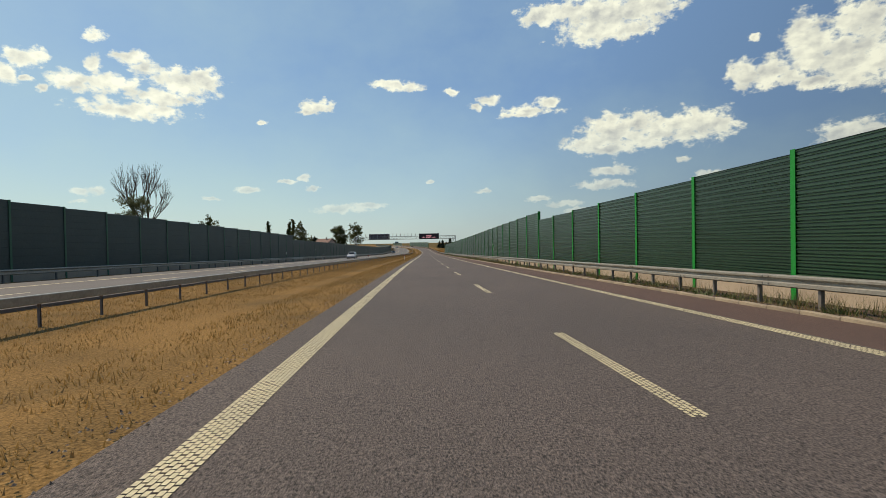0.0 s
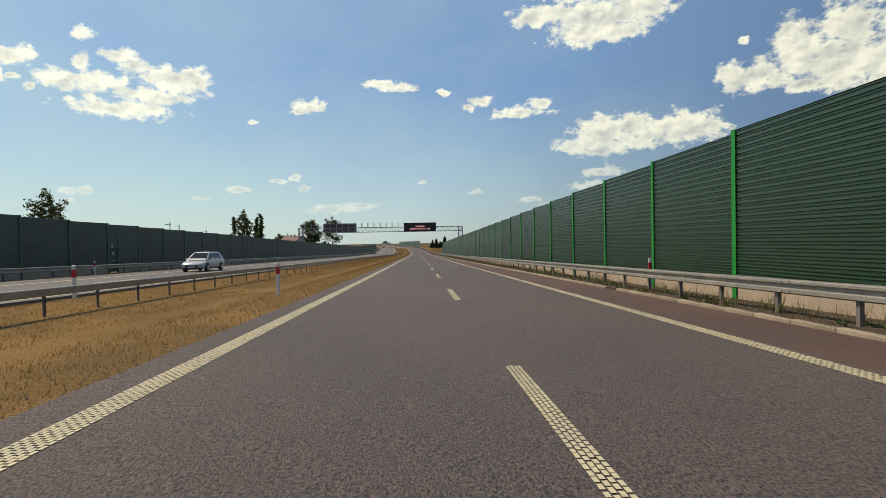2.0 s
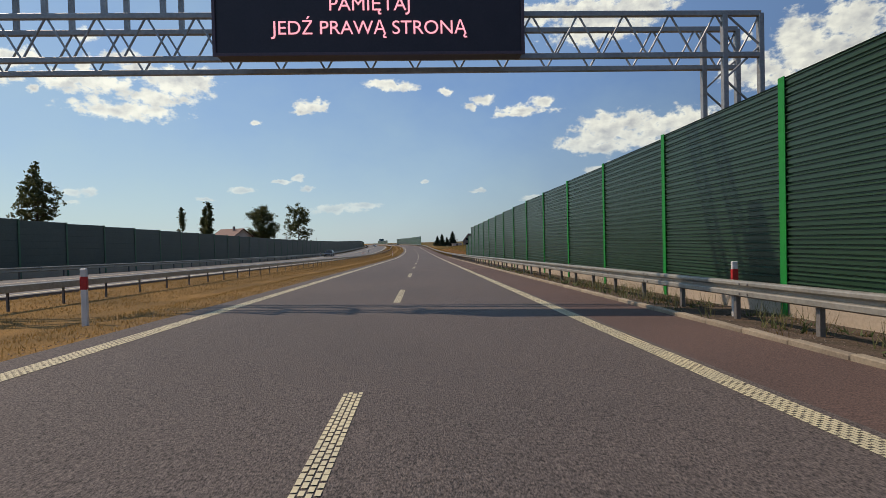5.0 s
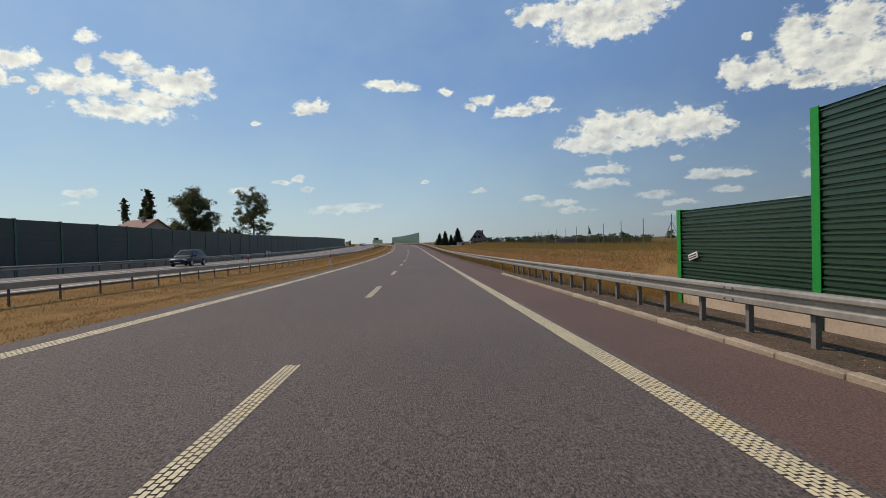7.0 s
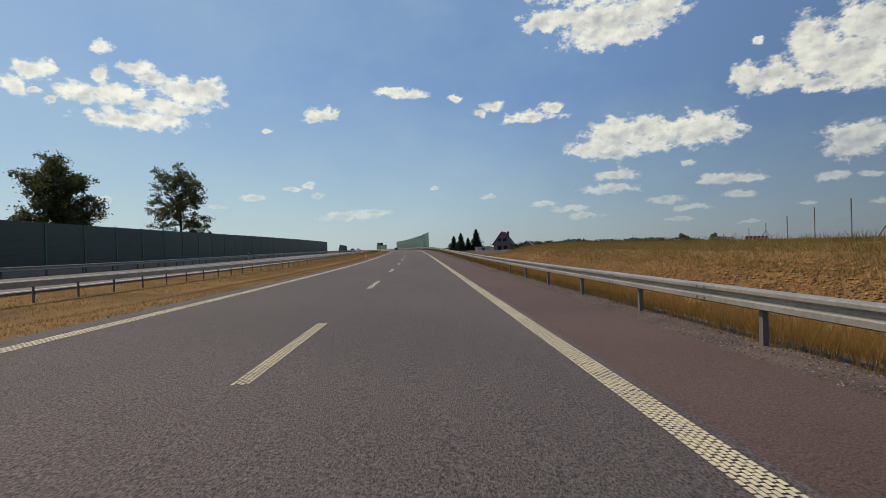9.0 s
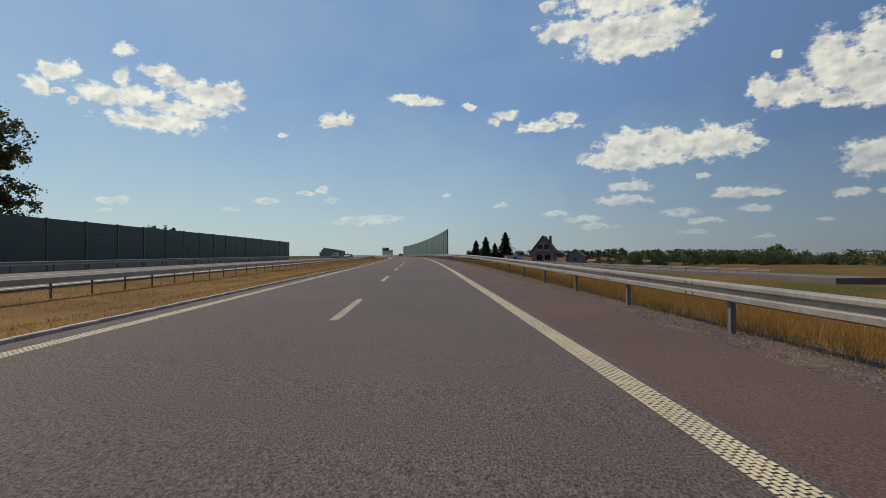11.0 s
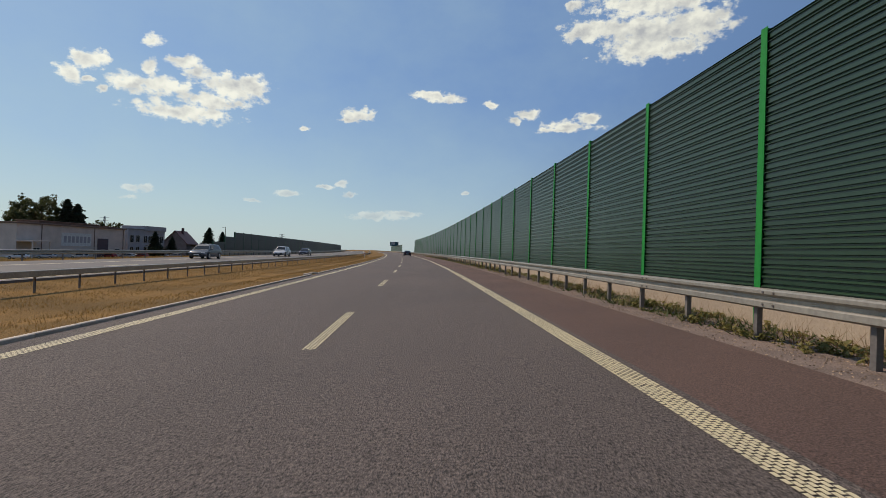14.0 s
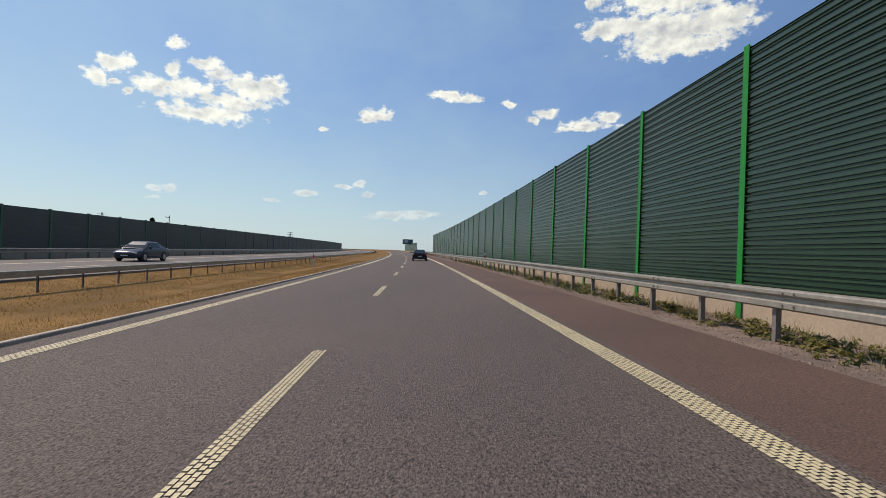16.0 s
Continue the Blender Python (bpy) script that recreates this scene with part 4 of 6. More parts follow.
# direction sign far ahead
SIGN_GREEN = make("sign_blue_green", (0.02, 0.12, 0.15), 0.4, scale=2, fine=20, grain=0.06)
ds = thing("direction_sign", "large blue-green direction sign with pale bars on a mast", "road sign", stand(837, 8.2, -0.1))
part("panel", boxes((-3.6, 2.0, -0.06, 0.06, 4.3, 7.1), bevel=0.02), SIGN_GREEN, ds)
for z in (5.0, 5.8, 6.4):
    part("bar", boxes((-3.1, -0.4, -0.07, -0.062, z, z + 0.28)), WHITE, ds)
for x in (1.2, 2.1):
    part("mast", rod(bmesh.new(), (x, 0.2, -0.5), (x, 0.2, 7.0), 0.1, sides=8), ZINC_POST, ds)


# ---- trees ----
def build_tree(name, label, height, radius, clear, leaf_mat, seed, clumps=150, leaves=26, leaf=0.34, gaps=0.35, shape="round", trunk_r=None):
    """A tapered trunk with limbs and a crown of leaf clumps at the limbs' ends. Built at the origin."""
    r = np.random.default_rng(seed)
    ob = thing(name, label, "tree")
    bm = bmesh.new()
    tr = trunk_r or height * 0.018
    top = height * (0.82 if shape != "column" else 0.95)
    pts = [Vector((r.normal(0, 0.02) * height * (i / 6), r.normal(0, 0.02) * height * (i / 6), top * i / 6)) for i in range(7)]
    for i in range(6):
        rod(bm, pts[i] - Vector((0, 0, 0.3 if i == 0 else 0)), pts[i + 1], tr * (1 - i / 6.6), tr * (1 - (i + 1) / 6.6), 7, cap=False)
    tips = []
    for k in range(26 if shape != "column" else 64):
        u = r.uniform(0.0, 1.0)
        z = clear + (top - clear) * u
        i = min(5, int(z / top * 6))
        start = pts[i].lerp(pts[i + 1], z / top * 6 - i)
        ang = k * 2.4 + r.uniform(-0.4, 0.4)
        if shape == "column":
            reach = radius * (0.5 + 0.5 * r.random()) * (1 - 0.92 * u)
            rise = height * 0.10
        else:
            reach = radius * (0.65 + 0.35 * r.random()) * (1.0 - 0.55 * abs(u - 0.35))
            rise = height * (0.05 + 0.12 * r.random())
        end = start + Vector((math.cos(ang) * reach, math.sin(ang) * reach, rise))
        mid = start.lerp(end, 0.5) + Vector((0, 0, -rise * 0.15))
        lr = tr * 0.38 * (1 - 0.6 * u)
        rod(bm, start, mid, lr, lr * 0.6, 5, cap=False)
        rod(bm, mid, end, lr * 0.6, lr * 0.2, 5, cap=False)
        taper = 1.0 if shape != "column" else 1.05 - 0.8 * u
        tips += [(mid, 0.6 * taper), (end, taper), (start.lerp(end, 0.8), 0.8 * taper)]
        for q in range(2):
            w = mid.lerp(end, 0.3) + Vector((r.normal(0, 1), r.normal(0, 1), abs(r.normal(0, 0.7)))) * radius * 0.22
            rod(bm, mid, w, lr * 0.35, lr * 0.1, 4, cap=False)
            tips.append((w, 0.9 * taper))
    part("trunk", bm, BARK, ob)
    if leaf_mat:
        verts, faces = [], []
        tips += [(Vector((0, 0, top + (height - top) * r.random())), 0.7 if shape != "column" else 0.15) for q in range(5)]
        for k in range(clumps):
            c, size = tips[int(r.integers(len(tips)))]
            c = np.array(c) + r.normal(0, radius * 0.11 * (1 if shape != "column" else size), 3)
            spread = radius * (0.095 if shape != "column" else 0.24) * size * (1 - gaps * r.random())
            p = c + r.normal(0, spread, (leaves, 3)) * np.array([1, 1, 0.75])
            for q in p:
                a = r.normal(0, 1, 3)
                a /= np.linalg.norm(a)
                b = np.cross(a, r.normal(0, 1, 3))
                b /= np.linalg.norm(b) + 1e-6
                sz = leaf * (0.6 + 0.8 * r.random())
                n0 = len(verts)
                verts.extend((q - a * sz * 0.5, q + b * sz * 0.32, q + a * sz * 0.5, q - b * sz * 0.32))
                faces.append((n0, n0 + 1, n0 + 2, n0 + 3))
        put("crown", mesh_of("crown", verts, faces, leaf_mat), ob)
    return ob


def build_bare_tree(label, seed):
    """Forking limbs only, drawn out to thin twigs."""
    r = np.random.default_rng(seed)
    ob = thing("bare_tree", label, "tree")
    bm = bmesh.new()

    def grow(p, d, length, rad, depth):
        q = p + d * length
        rod(bm, p, q, rad, rad * 0.72, 5, cap=False)
        if depth == 0:
            return
        for k in range(3 if depth > 2 else 2):
            turn = Vector((r.normal(0, 1), r.normal(0, 1), r.normal(0, 0.5))).normalized()
            nd = (d + turn * r.uniform(0.35, 0.75) + Vector((0, 0, 0.22))).normalized()
            grow(q, nd, length * r.uniform(0.62, 0.85), rad * 0.62, depth - 1)

    rod(bm, (0, 0, -0.4), (0, 0, 9), 0.8, 0.62, 9, cap=False)
    for k in range(5):
        a = k * 1.26 + r.uniform(-0.3, 0.3)
        grow(Vector((0, 0, 6.5 + 0.7 * k)), Vector((math.cos(a) * 0.65, math.sin(a) * 0.65, 0.95)).normalized(), 6.6, 0.42, 5)
    part("crown", bm, BARK, ob)
    return ob


def build_fir(label, height, radius, seed):
    r = np.random.default_rng(seed)
    ob = thing("fir_tree", label, "tree")
    part("trunk", rod(bmesh.new(), (0, 0, -0.3), (0, 0, height * 0.95), height * 0.014, 0.02, 7), BARK, ob)
    verts, faces = [], []
    z = height * 0.06
    while z < height:
        u = z / height
        reach = radius * (1 - u) ** 0.8 * r.uniform(0.6, 1.15) + 0.12
        n = int(7 + 6 * (1 - u))
        a0 = r.uniform(0, 6.28)
        for k in range(n):
            ang = a0 + k * math.tau / n + r.uniform(-0.2, 0.2)
            ln = reach * r.uniform(0.45, 1.15)
            d = np.array([math.cos(ang), math.sin(ang), 0])
            side = np.array([-d[1], d[0], 0])
            for j in range(7):
                f0 = (j + r.random()) / 7
                c = np.array([0, 0, z]) + d * ln * f0 + np.array([0, 0, -0.28 * ln * f0 ** 1.3 + 0.1])
                w = 0.30 * ln * (1.1 - f0) + 0.45
                for sg in (-1, 1):
                    tip = c + side * sg * w + d * w * 0.6 + np.array([0, 0, -0.22 * w])
                    n0 = len(verts)
                    verts.extend((c - d * 0.3, c + d * 0.45, tip))
                    faces.append((n0, n0 + 1, n0 + 2))
                    n0 = len(verts)
                    verts.extend((c - np.array([0, 0, 0.22]), c + np.array([0, 0, 0.25]), tip + r.normal(0, 0.06, 3)))
                    faces.append((n0, n0 + 1, n0 + 2))
        z += height * 0.03 * r.uniform(0.8, 1.2)
    put("crown", mesh_of("crown", verts, faces, FIR), ob)
    return ob


def ground_at(x, y, z, turn=0.0, scale=1.0):
    return Matrix.Translation((x, y, z)) @ Matrix.Rotation(radians(turn), 4, "Z") @ Matrix.Diagonal((scale, scale, scale, 1))


def set_at(ob, x, y, z, turn=0.0):
    ob.matrix_basis = ground_at(x, y, z, turn)
    return ob


set_at(build_tree("deciduous_tree", "broad dark green deciduous tree with a dense crown", 23, 7.6, 3.5, LEAF, 3, clumps=560, leaves=46, leaf=0.46), -77.5, 428, -1.2)
set_at(build_tree("deciduous_tree", "airy dark green deciduous tree with an open crown", 25.5, 8.2, 4.5, LEAF, 11, clumps=330, leaves=40, leaf=0.48, gaps=0.5), -68, 459, -1.2)
set_at(build_tree("poplar_tree", "slim dark poplar behind the noise barrier", 32, 4.4, 1.5, LEAF, 21, clumps=640, leaves=26, leaf=0.6, shape="column"), -140, 517, -1.2)
set_at(build_tree("poplar_tree", "slim dark poplar behind the noise barrier", 30, 4.2, 1.5, LEAF, 22, clumps=640, leaves=26, leaf=0.6, shape="column"), -146, 523, -1.2)
set_at(build_tree("poplar_tree", "slim dark poplar standing apart", 32, 4.6, 1.5, LEAF, 23, clumps=600, leaves=26, leaf=0.65, shape="column"), -180.5, 564, -1.2)
set_at(build_tree("birch_tree", "drooping dark birch behind the noise barrier", 19.5, 4.2, 3.0, LEAF, 24, clumps=300, leaves=22, leaf=0.45, gaps=0.5), -72, 280, -1.0)
set_at(build_tree("deciduous_tree", "small dark round tree behind the noise barrier", 18, 4.6, 2.5, LEAF, 25, clumps=280, leaves=22, leaf=0.45), -82, 187, -1.0)
set_at(build_tree("deciduous_tree", "dark leafy tree beside the bare one", 26, 6.0, 3.0, LEAF, 26, clumps=420, leaves=22, leaf=0.4), -97.5, 166, -1.0)
bare = build_bare_tree("leafless grey tree with many upright branches", 27)
bare.matrix_basis = ground_at(-97.2, 172.3, -0.4) @ Matrix.Diagonal((0.62, 0.62, 1.22, 1))
fir = set_at(build_fir("dark green fir beside the unfinished house", 12.5, 6.8, 31), 24.5, 614.5, -1.7)
copy_thing(fir, ground_at(15.2, 608, -1.7, 70, 0.82))
copy_thing(fir, ground_at(11.5, 616, -1.7, 140, 0.72))
copy_thing(fir, ground_at(19.5, 611, -1.7, 200, 0.62))
for x, y, z, h in ((-122, 709.6, -3.6, 12.5), (-126, 716, -3.6, 11.5), (-119, 716, -3.6, 11), (-152.5, 666, -4, 20), (-150, 667.8, -4, 18.5), (-120, 667, -4, 9.5), (-125.6, 687, -4, 8.2)):
    copy_thing(fir, ground_at(x, y, z, (x * 37) % 360, h / 12.5))
for k, (x, y) in enumerate(((-157, 660), (-160, 655), (-156, 664.5), (-163, 667), (-166, 662), (-170, 675))):
    set_at(build_tree("deciduous_tree", "tall dark tree behind the warehouse", 19 + 1.3 * (k % 3), 4.2, 2, LEAF, 40 + k, clumps=420, leaves=30, leaf=0.45), x, y, -4.0)
for k, (x, y) in enumerate(((-170, 708), (-175, 712), (-180, 714), (-165, 711))):
    set_at(build_tree("deciduous_tree", "low dark tree beyond the warehouse roof", 13.5 + 1.0 * (k % 2), 4.0, 2, LEAF, 140 + k, clumps=200, leaves=22, leaf=0.5), x, y, -4.0)
bush = set_at(build_tree("shrub", "green orchard shrub in the lower field", 4.6, 2.6, 0.5, SHRUB, 50, clumps=120, leaves=18, leaf=0.3), 62, 560, -3.2)
bush["category"], bush["group"] = "shrub", "orchard shrubs"
for k in range(26):
    r = np.random.default_rng(100 + k)
    x, y = 58 + 6.5 * (k % 13) + r.uniform(-2, 2), 556 + 16 * (k // 13) + r.uniform(-6, 6)
    copy_thing(bush, ground_at(x, y, -3.3, r.uniform(0, 360), r.uniform(0.7, 1.3)))
for x, y, sc in ((62, 622, 1.2), (66, 626, 1.0), (51, 640, 1.1), (86, 640, 1.4), (27, 640, 1.1), (12, 700, 1.3), (44, 640, 1.0), (46, 549, 0.6)):
    copy_thing(bush, ground_at(x, y, -2.6, x * 31, sc))


for x, y, sc in ((309, 871, 2.5), (143, 609, 1.7), (150, 617, 1.4)):
    copy_thing(bush, ground_at(x, y, -3.0, x, sc))


def far_woods(name, label, x0, x1, y0, y1, n, h, seed, z, leaves=70, leaf=0.11):
    """A distant belt of trees: many small leaf tufts heaped into uneven crowns."""
    r = np.random.default_rng(seed)
    verts, faces = [], []
    for k in range(n):
        u = (k + r.random()) / n
        cx, cy = x0 + (x1 - x0) * u + r.normal(0, 4), y0 + (y1 - y0) * u + r.normal(0, 10)
        hh = h * r.uniform(0.5, 1.15)
        for q in range(leaves):
            p = np.array([cx, cy, z]) + np.array([r.normal(0, hh * 0.28), r.normal(0, hh * 0.28), hh * r.beta(2, 1.4)])
            a = r.normal(0, 1, 3) * hh * leaf
            b = r.normal(0, 1, 3) * hh * leaf
            n0 = len(verts)
            verts.extend((p - a, p + b, p + a, p - b))
            faces.append((n0, n0 + 1, n0 + 2, n0 + 3))
    tagged(put(name, mesh_of(name, verts, faces, FIR if seed % 2 else LEAF)), label, "woods", kind="stuff")


far_woods("woods", "dark belt of trees on the far edge of the fields", 70, 240, 900, 820, 60, 8, 61, -3, 160, 0.06)
far_woods("woods", "dark belt of trees far beyond the oncoming carriageway", -260, -470, 900, 700, 50, 8, 63, -3, 170, 0.055)
far_woods("woods", "green shrubs at the edge of the lower field", 80, 135, 612, 560, 45, 5.6, 64, -3.4, 420, 0.033)
far_woods("hedge", "dense dark green hedge below the motorway", 90, 130, 592, 570, 46, 4.9, 67, -3.4, 760, 0.024)

# ---- buildings ----
WALL_PALE = make("render_plaster", (0.72, 0.60, 0.52), 0.9, second=(0.63, 0.53, 0.46), scale=0.5, fine=8, grain=0.08)
WALL_GREY = make("grey_plaster", (0.42, 0.41, 0.43), 0.9, second=(0.36, 0.35, 0.37), scale=0.5, fine=8, grain=0.08)
BLOCK = make("bare_block_wall", (0.25, 0.205, 0.20), 0.9, second=(0.205, 0.17, 0.165), scale=0.8, fine=6, grain=0.15)
ROOF_RED = make("red_roof", (0.20, 0.055, 0.045), 0.7, second=(0.15, 0.045, 0.04), scale=0.8, fine=9, grain=0.15, stretch=(1, 6, 1))
ROOF_ORANGE = make("orange_roof", (0.42, 0.10, 0.05), 0.7, second=(0.34, 0.08, 0.045), scale=0.8, fine=9, grain=0.12, stretch=(1, 6, 1))
ROOF_BROWN = make("brown_roof", (0.19, 0.105, 0.085), 0.75, second=(0.15, 0.085, 0.07), scale=0.8, fine=9, grain=0.15, stretch=(1, 6, 1))
ROOF_DARK = make("dark_brown_roof", (0.125, 0.042, 0.042), 0.7, second=(0.09, 0.034, 0.036), scale=0.8, fine=9, grain=0.15, stretch=(1, 6, 1))
ROOF_MAROON = make("maroon_roof_tiles", (0.10, 0.035, 0.035), 0.6, second=(0.075, 0.028, 0.028), scale=0.8, fine=9, grain=0.2, stretch=(1, 6, 1))
ROOF_RUST = make("rusty_roof_sheet", (0.23, 0.145, 0.105), 0.75, second=(0.17, 0.11, 0.085), scale=0.5, fine=7, grain=0.25)
ROOF_GREY = make("grey_roof", (0.22, 0.21, 0.20), 0.7, second=(0.17, 0.165, 0.16), scale=0.8, fine=9, grain=0.12)
DARK_GLASS = make("window_glass", (0.012, 0.015, 0.02), 0.10, spec=0.28, scale=1, fine=5, grain=0.05)
TYRE = make("tyre", (0.02, 0.02, 0.02), 0.8, fine=40, grain=0.1)
RIM = make("alloy", (0.45, 0.46, 0.47), 0.35, 0.8, fine=20, grain=0.05)
LAMP_RED = make("tail_lamp", (0.30, 0.012, 0.012), 0.2, fine=30, grain=0.1)
LAMP_CLEAR = make("head_lamp", (0.75, 0.77, 0.8), 0.15, fine=30, grain=0.05)
TRIM = make("black_trim", (0.02, 0.02, 0.022), 0.5, fine=30, grain=0.1)


def gable_roof(w, d, z0, rise, over, thick=0.25):
    """Two sloping slabs; the ridge runs along y."""
    bm = bmesh.new()
    for sg in (-1, 1):
        pts = [(0, z0 + rise), (sg * (w / 2 + over), z0 - rise * over / (w / 2))]
        vs = []
        for y in (-d / 2 - over, d / 2 + over):
            vs += [bm.verts.new((pts[0][0], y, pts[0][1])), bm.verts.new((pts[1][0], y, pts[1][1])), bm.verts.new((pts[1][0], y, pts[1][1] + thick)), bm.verts.new((pts[0][0], y, pts[0][1] + thick))]
        a, b = vs[:4], vs[4:]
        bm.faces.new(a[::-1]), bm.faces.new(b)
        for k in range(4):
            bm.faces.new((a[k], a[(k + 1) % 4], b[(k + 1) % 4], b[k]))
    bmesh.ops.recalc_face_normals(bm, faces=bm.faces)
    return bm


def gable_body(w, d, z0, rise):
    bm = bmesh.new()
    ring = []
    for y in (-d / 2, d / 2):
        ring.append([bm.verts.new(v) for v in ((-w / 2, y, -0.6), (w / 2, y, -0.6), (w / 2, y, z0), (0, y, z0 + rise), (-w / 2, y, z0))])
    a, b = ring
    bm.faces.new(a), bm.faces.new(b[::-1])
    for k in range(5):
        bm.faces.new((a[k], b[k], b[(k + 1) % 5], a[(k + 1) % 5]))
    bmesh.ops.recalc_face_normals(bm, faces=bm.faces)
    return bm


def window(parent, x, y, z, w, h, normal="y-", surround=None):
    """A framed pane set on a wall that faces -y, or -x / +x."""
    m = Matrix.Translation((x, y, z))
    if normal == "x+":
        m = m @ Matrix.Rotation(radians(90), 4, "Z")
    if normal == "x-":
        m = m @ Matrix.Rotation(radians(-90), 4, "Z")
    ob = part("window", boxes((-w / 2, w / 2, -0.03, 0.05, 0, h)), DARK_GLASS, parent, m=m)
    part("frame", boxes((-w / 2 - 0.06, -w / 2, -0.07, 0.05, -0.06, h + 0.06), (w / 2, w / 2 + 0.06, -0.07, 0.05, -0.06, h + 0.06), (-w / 2, w / 2, -0.07, 0.05, h, h + 0.06), (-w / 2, w / 2, -0.07, 0.05, -0.06, 0), (-0.03, 0.03, -0.06, 0.05, 0, h)), surround or WHITE, ob)
    return ob


def build_house():
    h = thing("house", "unfinished grey block house with a steep dark roof and red chimney", "house", ground_at(37.2, 590, -1.7, -19, 0.9))
    part("wall", gable_body(9.5, 11, 4.6, 6.2), BLOCK, h)
    part("roof", gable_roof(9.5, 11, 4.6, 6.2, 0.9, 0.4), ROOF_DARK, h)
    part("chimney", boxes((1.9, 2.9, 1.0, 2.0, 7.0, 11.3), bevel=0.03), ROOF_RED, h)
    for x in (-1.5, 2.0):
        window(h, x, -5.5, 0.6, 2.3, 2.3, surround=BLOCK)
    for x in (-1.4, 1.6):
        window(h, x, -5.5, 5.0, 1.9, 2.2, surround=BLOCK)
    part("balcony", boxes((-3.2, 3.2, -6.6, -5.5, 4.2, 4.4), (-3.2, 3.2, -6.62, -6.55, 4.4, 5.3), bevel=0.02), BLOCK, h)
    for y in (-3, 2):
        window(h, -4.75, y, 1.0, 1.4, 1.5, "x-")
    a = thing("outbuilding", "low grey outbuilding with a pitched grey roof", "building", ground_at(50.4, 593, -1.9, -19, 0.88))
    part("wall", gable_body(8, 9, 2.6, 3.0), BLOCK, a)
    part("roof", gable_roof(8, 9, 2.6, 3.0, 0.5), ROOF_GREY, a)
    window(a, 0, -4.5, 0.8, 1.6, 1.1)
    s = thing("shed", "pale flat-roofed shed beside the firs", "shed", ground_at(27.5, 610, -1.9, 8, 0.88))
    part("wall", boxes((-4.5, 4.5, -3, 3, -0.5, 2.9), bevel=0.03), WALL_PALE, s)
    part("roof", boxes((-4.8, 4.8, -3.3, 3.3, 2.9, 3.1), bevel=0.02), ROOF_GREY, s)
    part("door", boxes((-1.0, 1.0, -3.05, -2.95, 0, 2.1), bevel=0.01), BACKING, s)
    g = thing("garden_gate", "white garden gate and fence before the house", "gate", ground_at(36, 572, -2.1, 8, 0.9))
    part("rail", boxes((-3, 3, -0.03, 0.03, 0.2, 0.26), (-3, 3, -0.03, 0.03, 1.1, 1.16)), WHITE, g)
    slat = mesh_from("slat", boxes((-0.04, 0.04, -0.05, -0.03, 0.05, 1.25), bevel=0.005), WHITE)
    for x in np.linspace(-2.9, 2.9, 24):
        put("slat", slat, g, Matrix.Translation((float(x), 0, 0)))

    hut = thing("garden_hut", "small garden hut with an orange-red pitched roof", "hut", ground_at(55.5, 587, -2.7, 60, 0.6))
    part("wall", gable_body(4.0, 5.5, 2.0, 1.0), WALL_PALE, hut)
    part("roof", gable_roof(4.0, 5.5, 2.0, 1.0, 0.5, 0.15), ROOF_ORANGE, hut)
    window(hut, 0, -2.75, 0.8, 0.9, 0.9)
    f = thing("board_fence", "dark grey board fence beside the orchard", "fence", ground_at(62, 577, -2.9, -60))
    slat = mesh_from("board", boxes((-0.07, 0.07, -0.012, 0.012, 0.0, 1.7), bevel=0.006), BACKING)
    for k in range(120):
        put("board", slat, f, Matrix.Translation((-9.6 + 0.16 * k, 0, 0.03 * math.sin(k * 2.3))))
    for k in range(9):
        part("post", boxes((-9.7 + 2.4 * k, -9.58 + 2.4 * k, 0.02, 0.12, -0.5, 1.75), bevel=0.01), BACKING, f)
    part("rail", boxes((-9.7, 9.6, 0.013, 0.05, 0.4, 0.48), (-9.7, 9.6, 0.013, 0.05, 1.3, 1.38), bevel=0.005), BACKING, f)


build_house()
vil = thing("house", "brown house with a shallow pitched roof behind the noise barrier", "house", ground_at(-86, 412, -1.2, 62))
part("wall", gable_body(10, 13, 8.2, 3.2), WALL_PALE, vil)
part("roof", gable_roof(10, 13, 8.2, 3.2, 0.8), ROOF_BROWN, vil)
part("chimney", boxes((-1.6, -0.9, -3.0, -2.2, 9.5, 12.6), bevel=0.03), BLOCK, vil)
window(vil, 0, -6.5, 6.0, 1.4, 1.4)

# warehouse, office and red-roofed house by the yard
turn = -5.0
ware = thing("warehouse", "long cream warehouse with a blue-grey painted panel of bars", "warehouse", ground_at(-133, 640, -4.0, turn))
part("wall", boxes((-12, 4, -18, 21.5, -0.6, 9.6), bevel=0.05), WALL_PALE, ware)
part("roof", boxes((-12.3, 4.4, -18.3, 21.8, 9.6, 10.0), bevel=0.05), ROOF_RUST, ware)
part("roof_lantern", boxes((-6, 1.5, -9, 13, 9.9, 10.7), (-6.3, 1.8, -9.4, 13.4, 10.7, 10.9), bevel=0.04), ROOF_RUST, ware)
part("roof_lantern", boxes((-5, 1.0, 15, 21, 9.9, 10.35), (-5.3, 1.3, 14.7, 21.3, 10.35, 10.5), bevel=0.04), ROOF_RUST, ware)
for y in (-10.5, 8.2, 20.5):
    part("downpipe", rod(bmesh.new(), (4.1, y, 0), (4.1, y, 9.6), 0.09, sides=8), ROOF_RUST, ware)
part("gate", boxes((4.0, 4.08, 9.5, 14, 0, 6.2), bevel=0.02), BACKING, ware)
part("panel", boxes((4.0, 4.06, -4, 7, 3.6, 7.6), bevel=0.02), WHITE, ware)
for k in range(7):
    part("bar", boxes((4.061, 4.075, -3.2 + 1.45 * k, -2.2 + 1.45 * k, 4.6, 6.6)), WALL_GREY, ware)
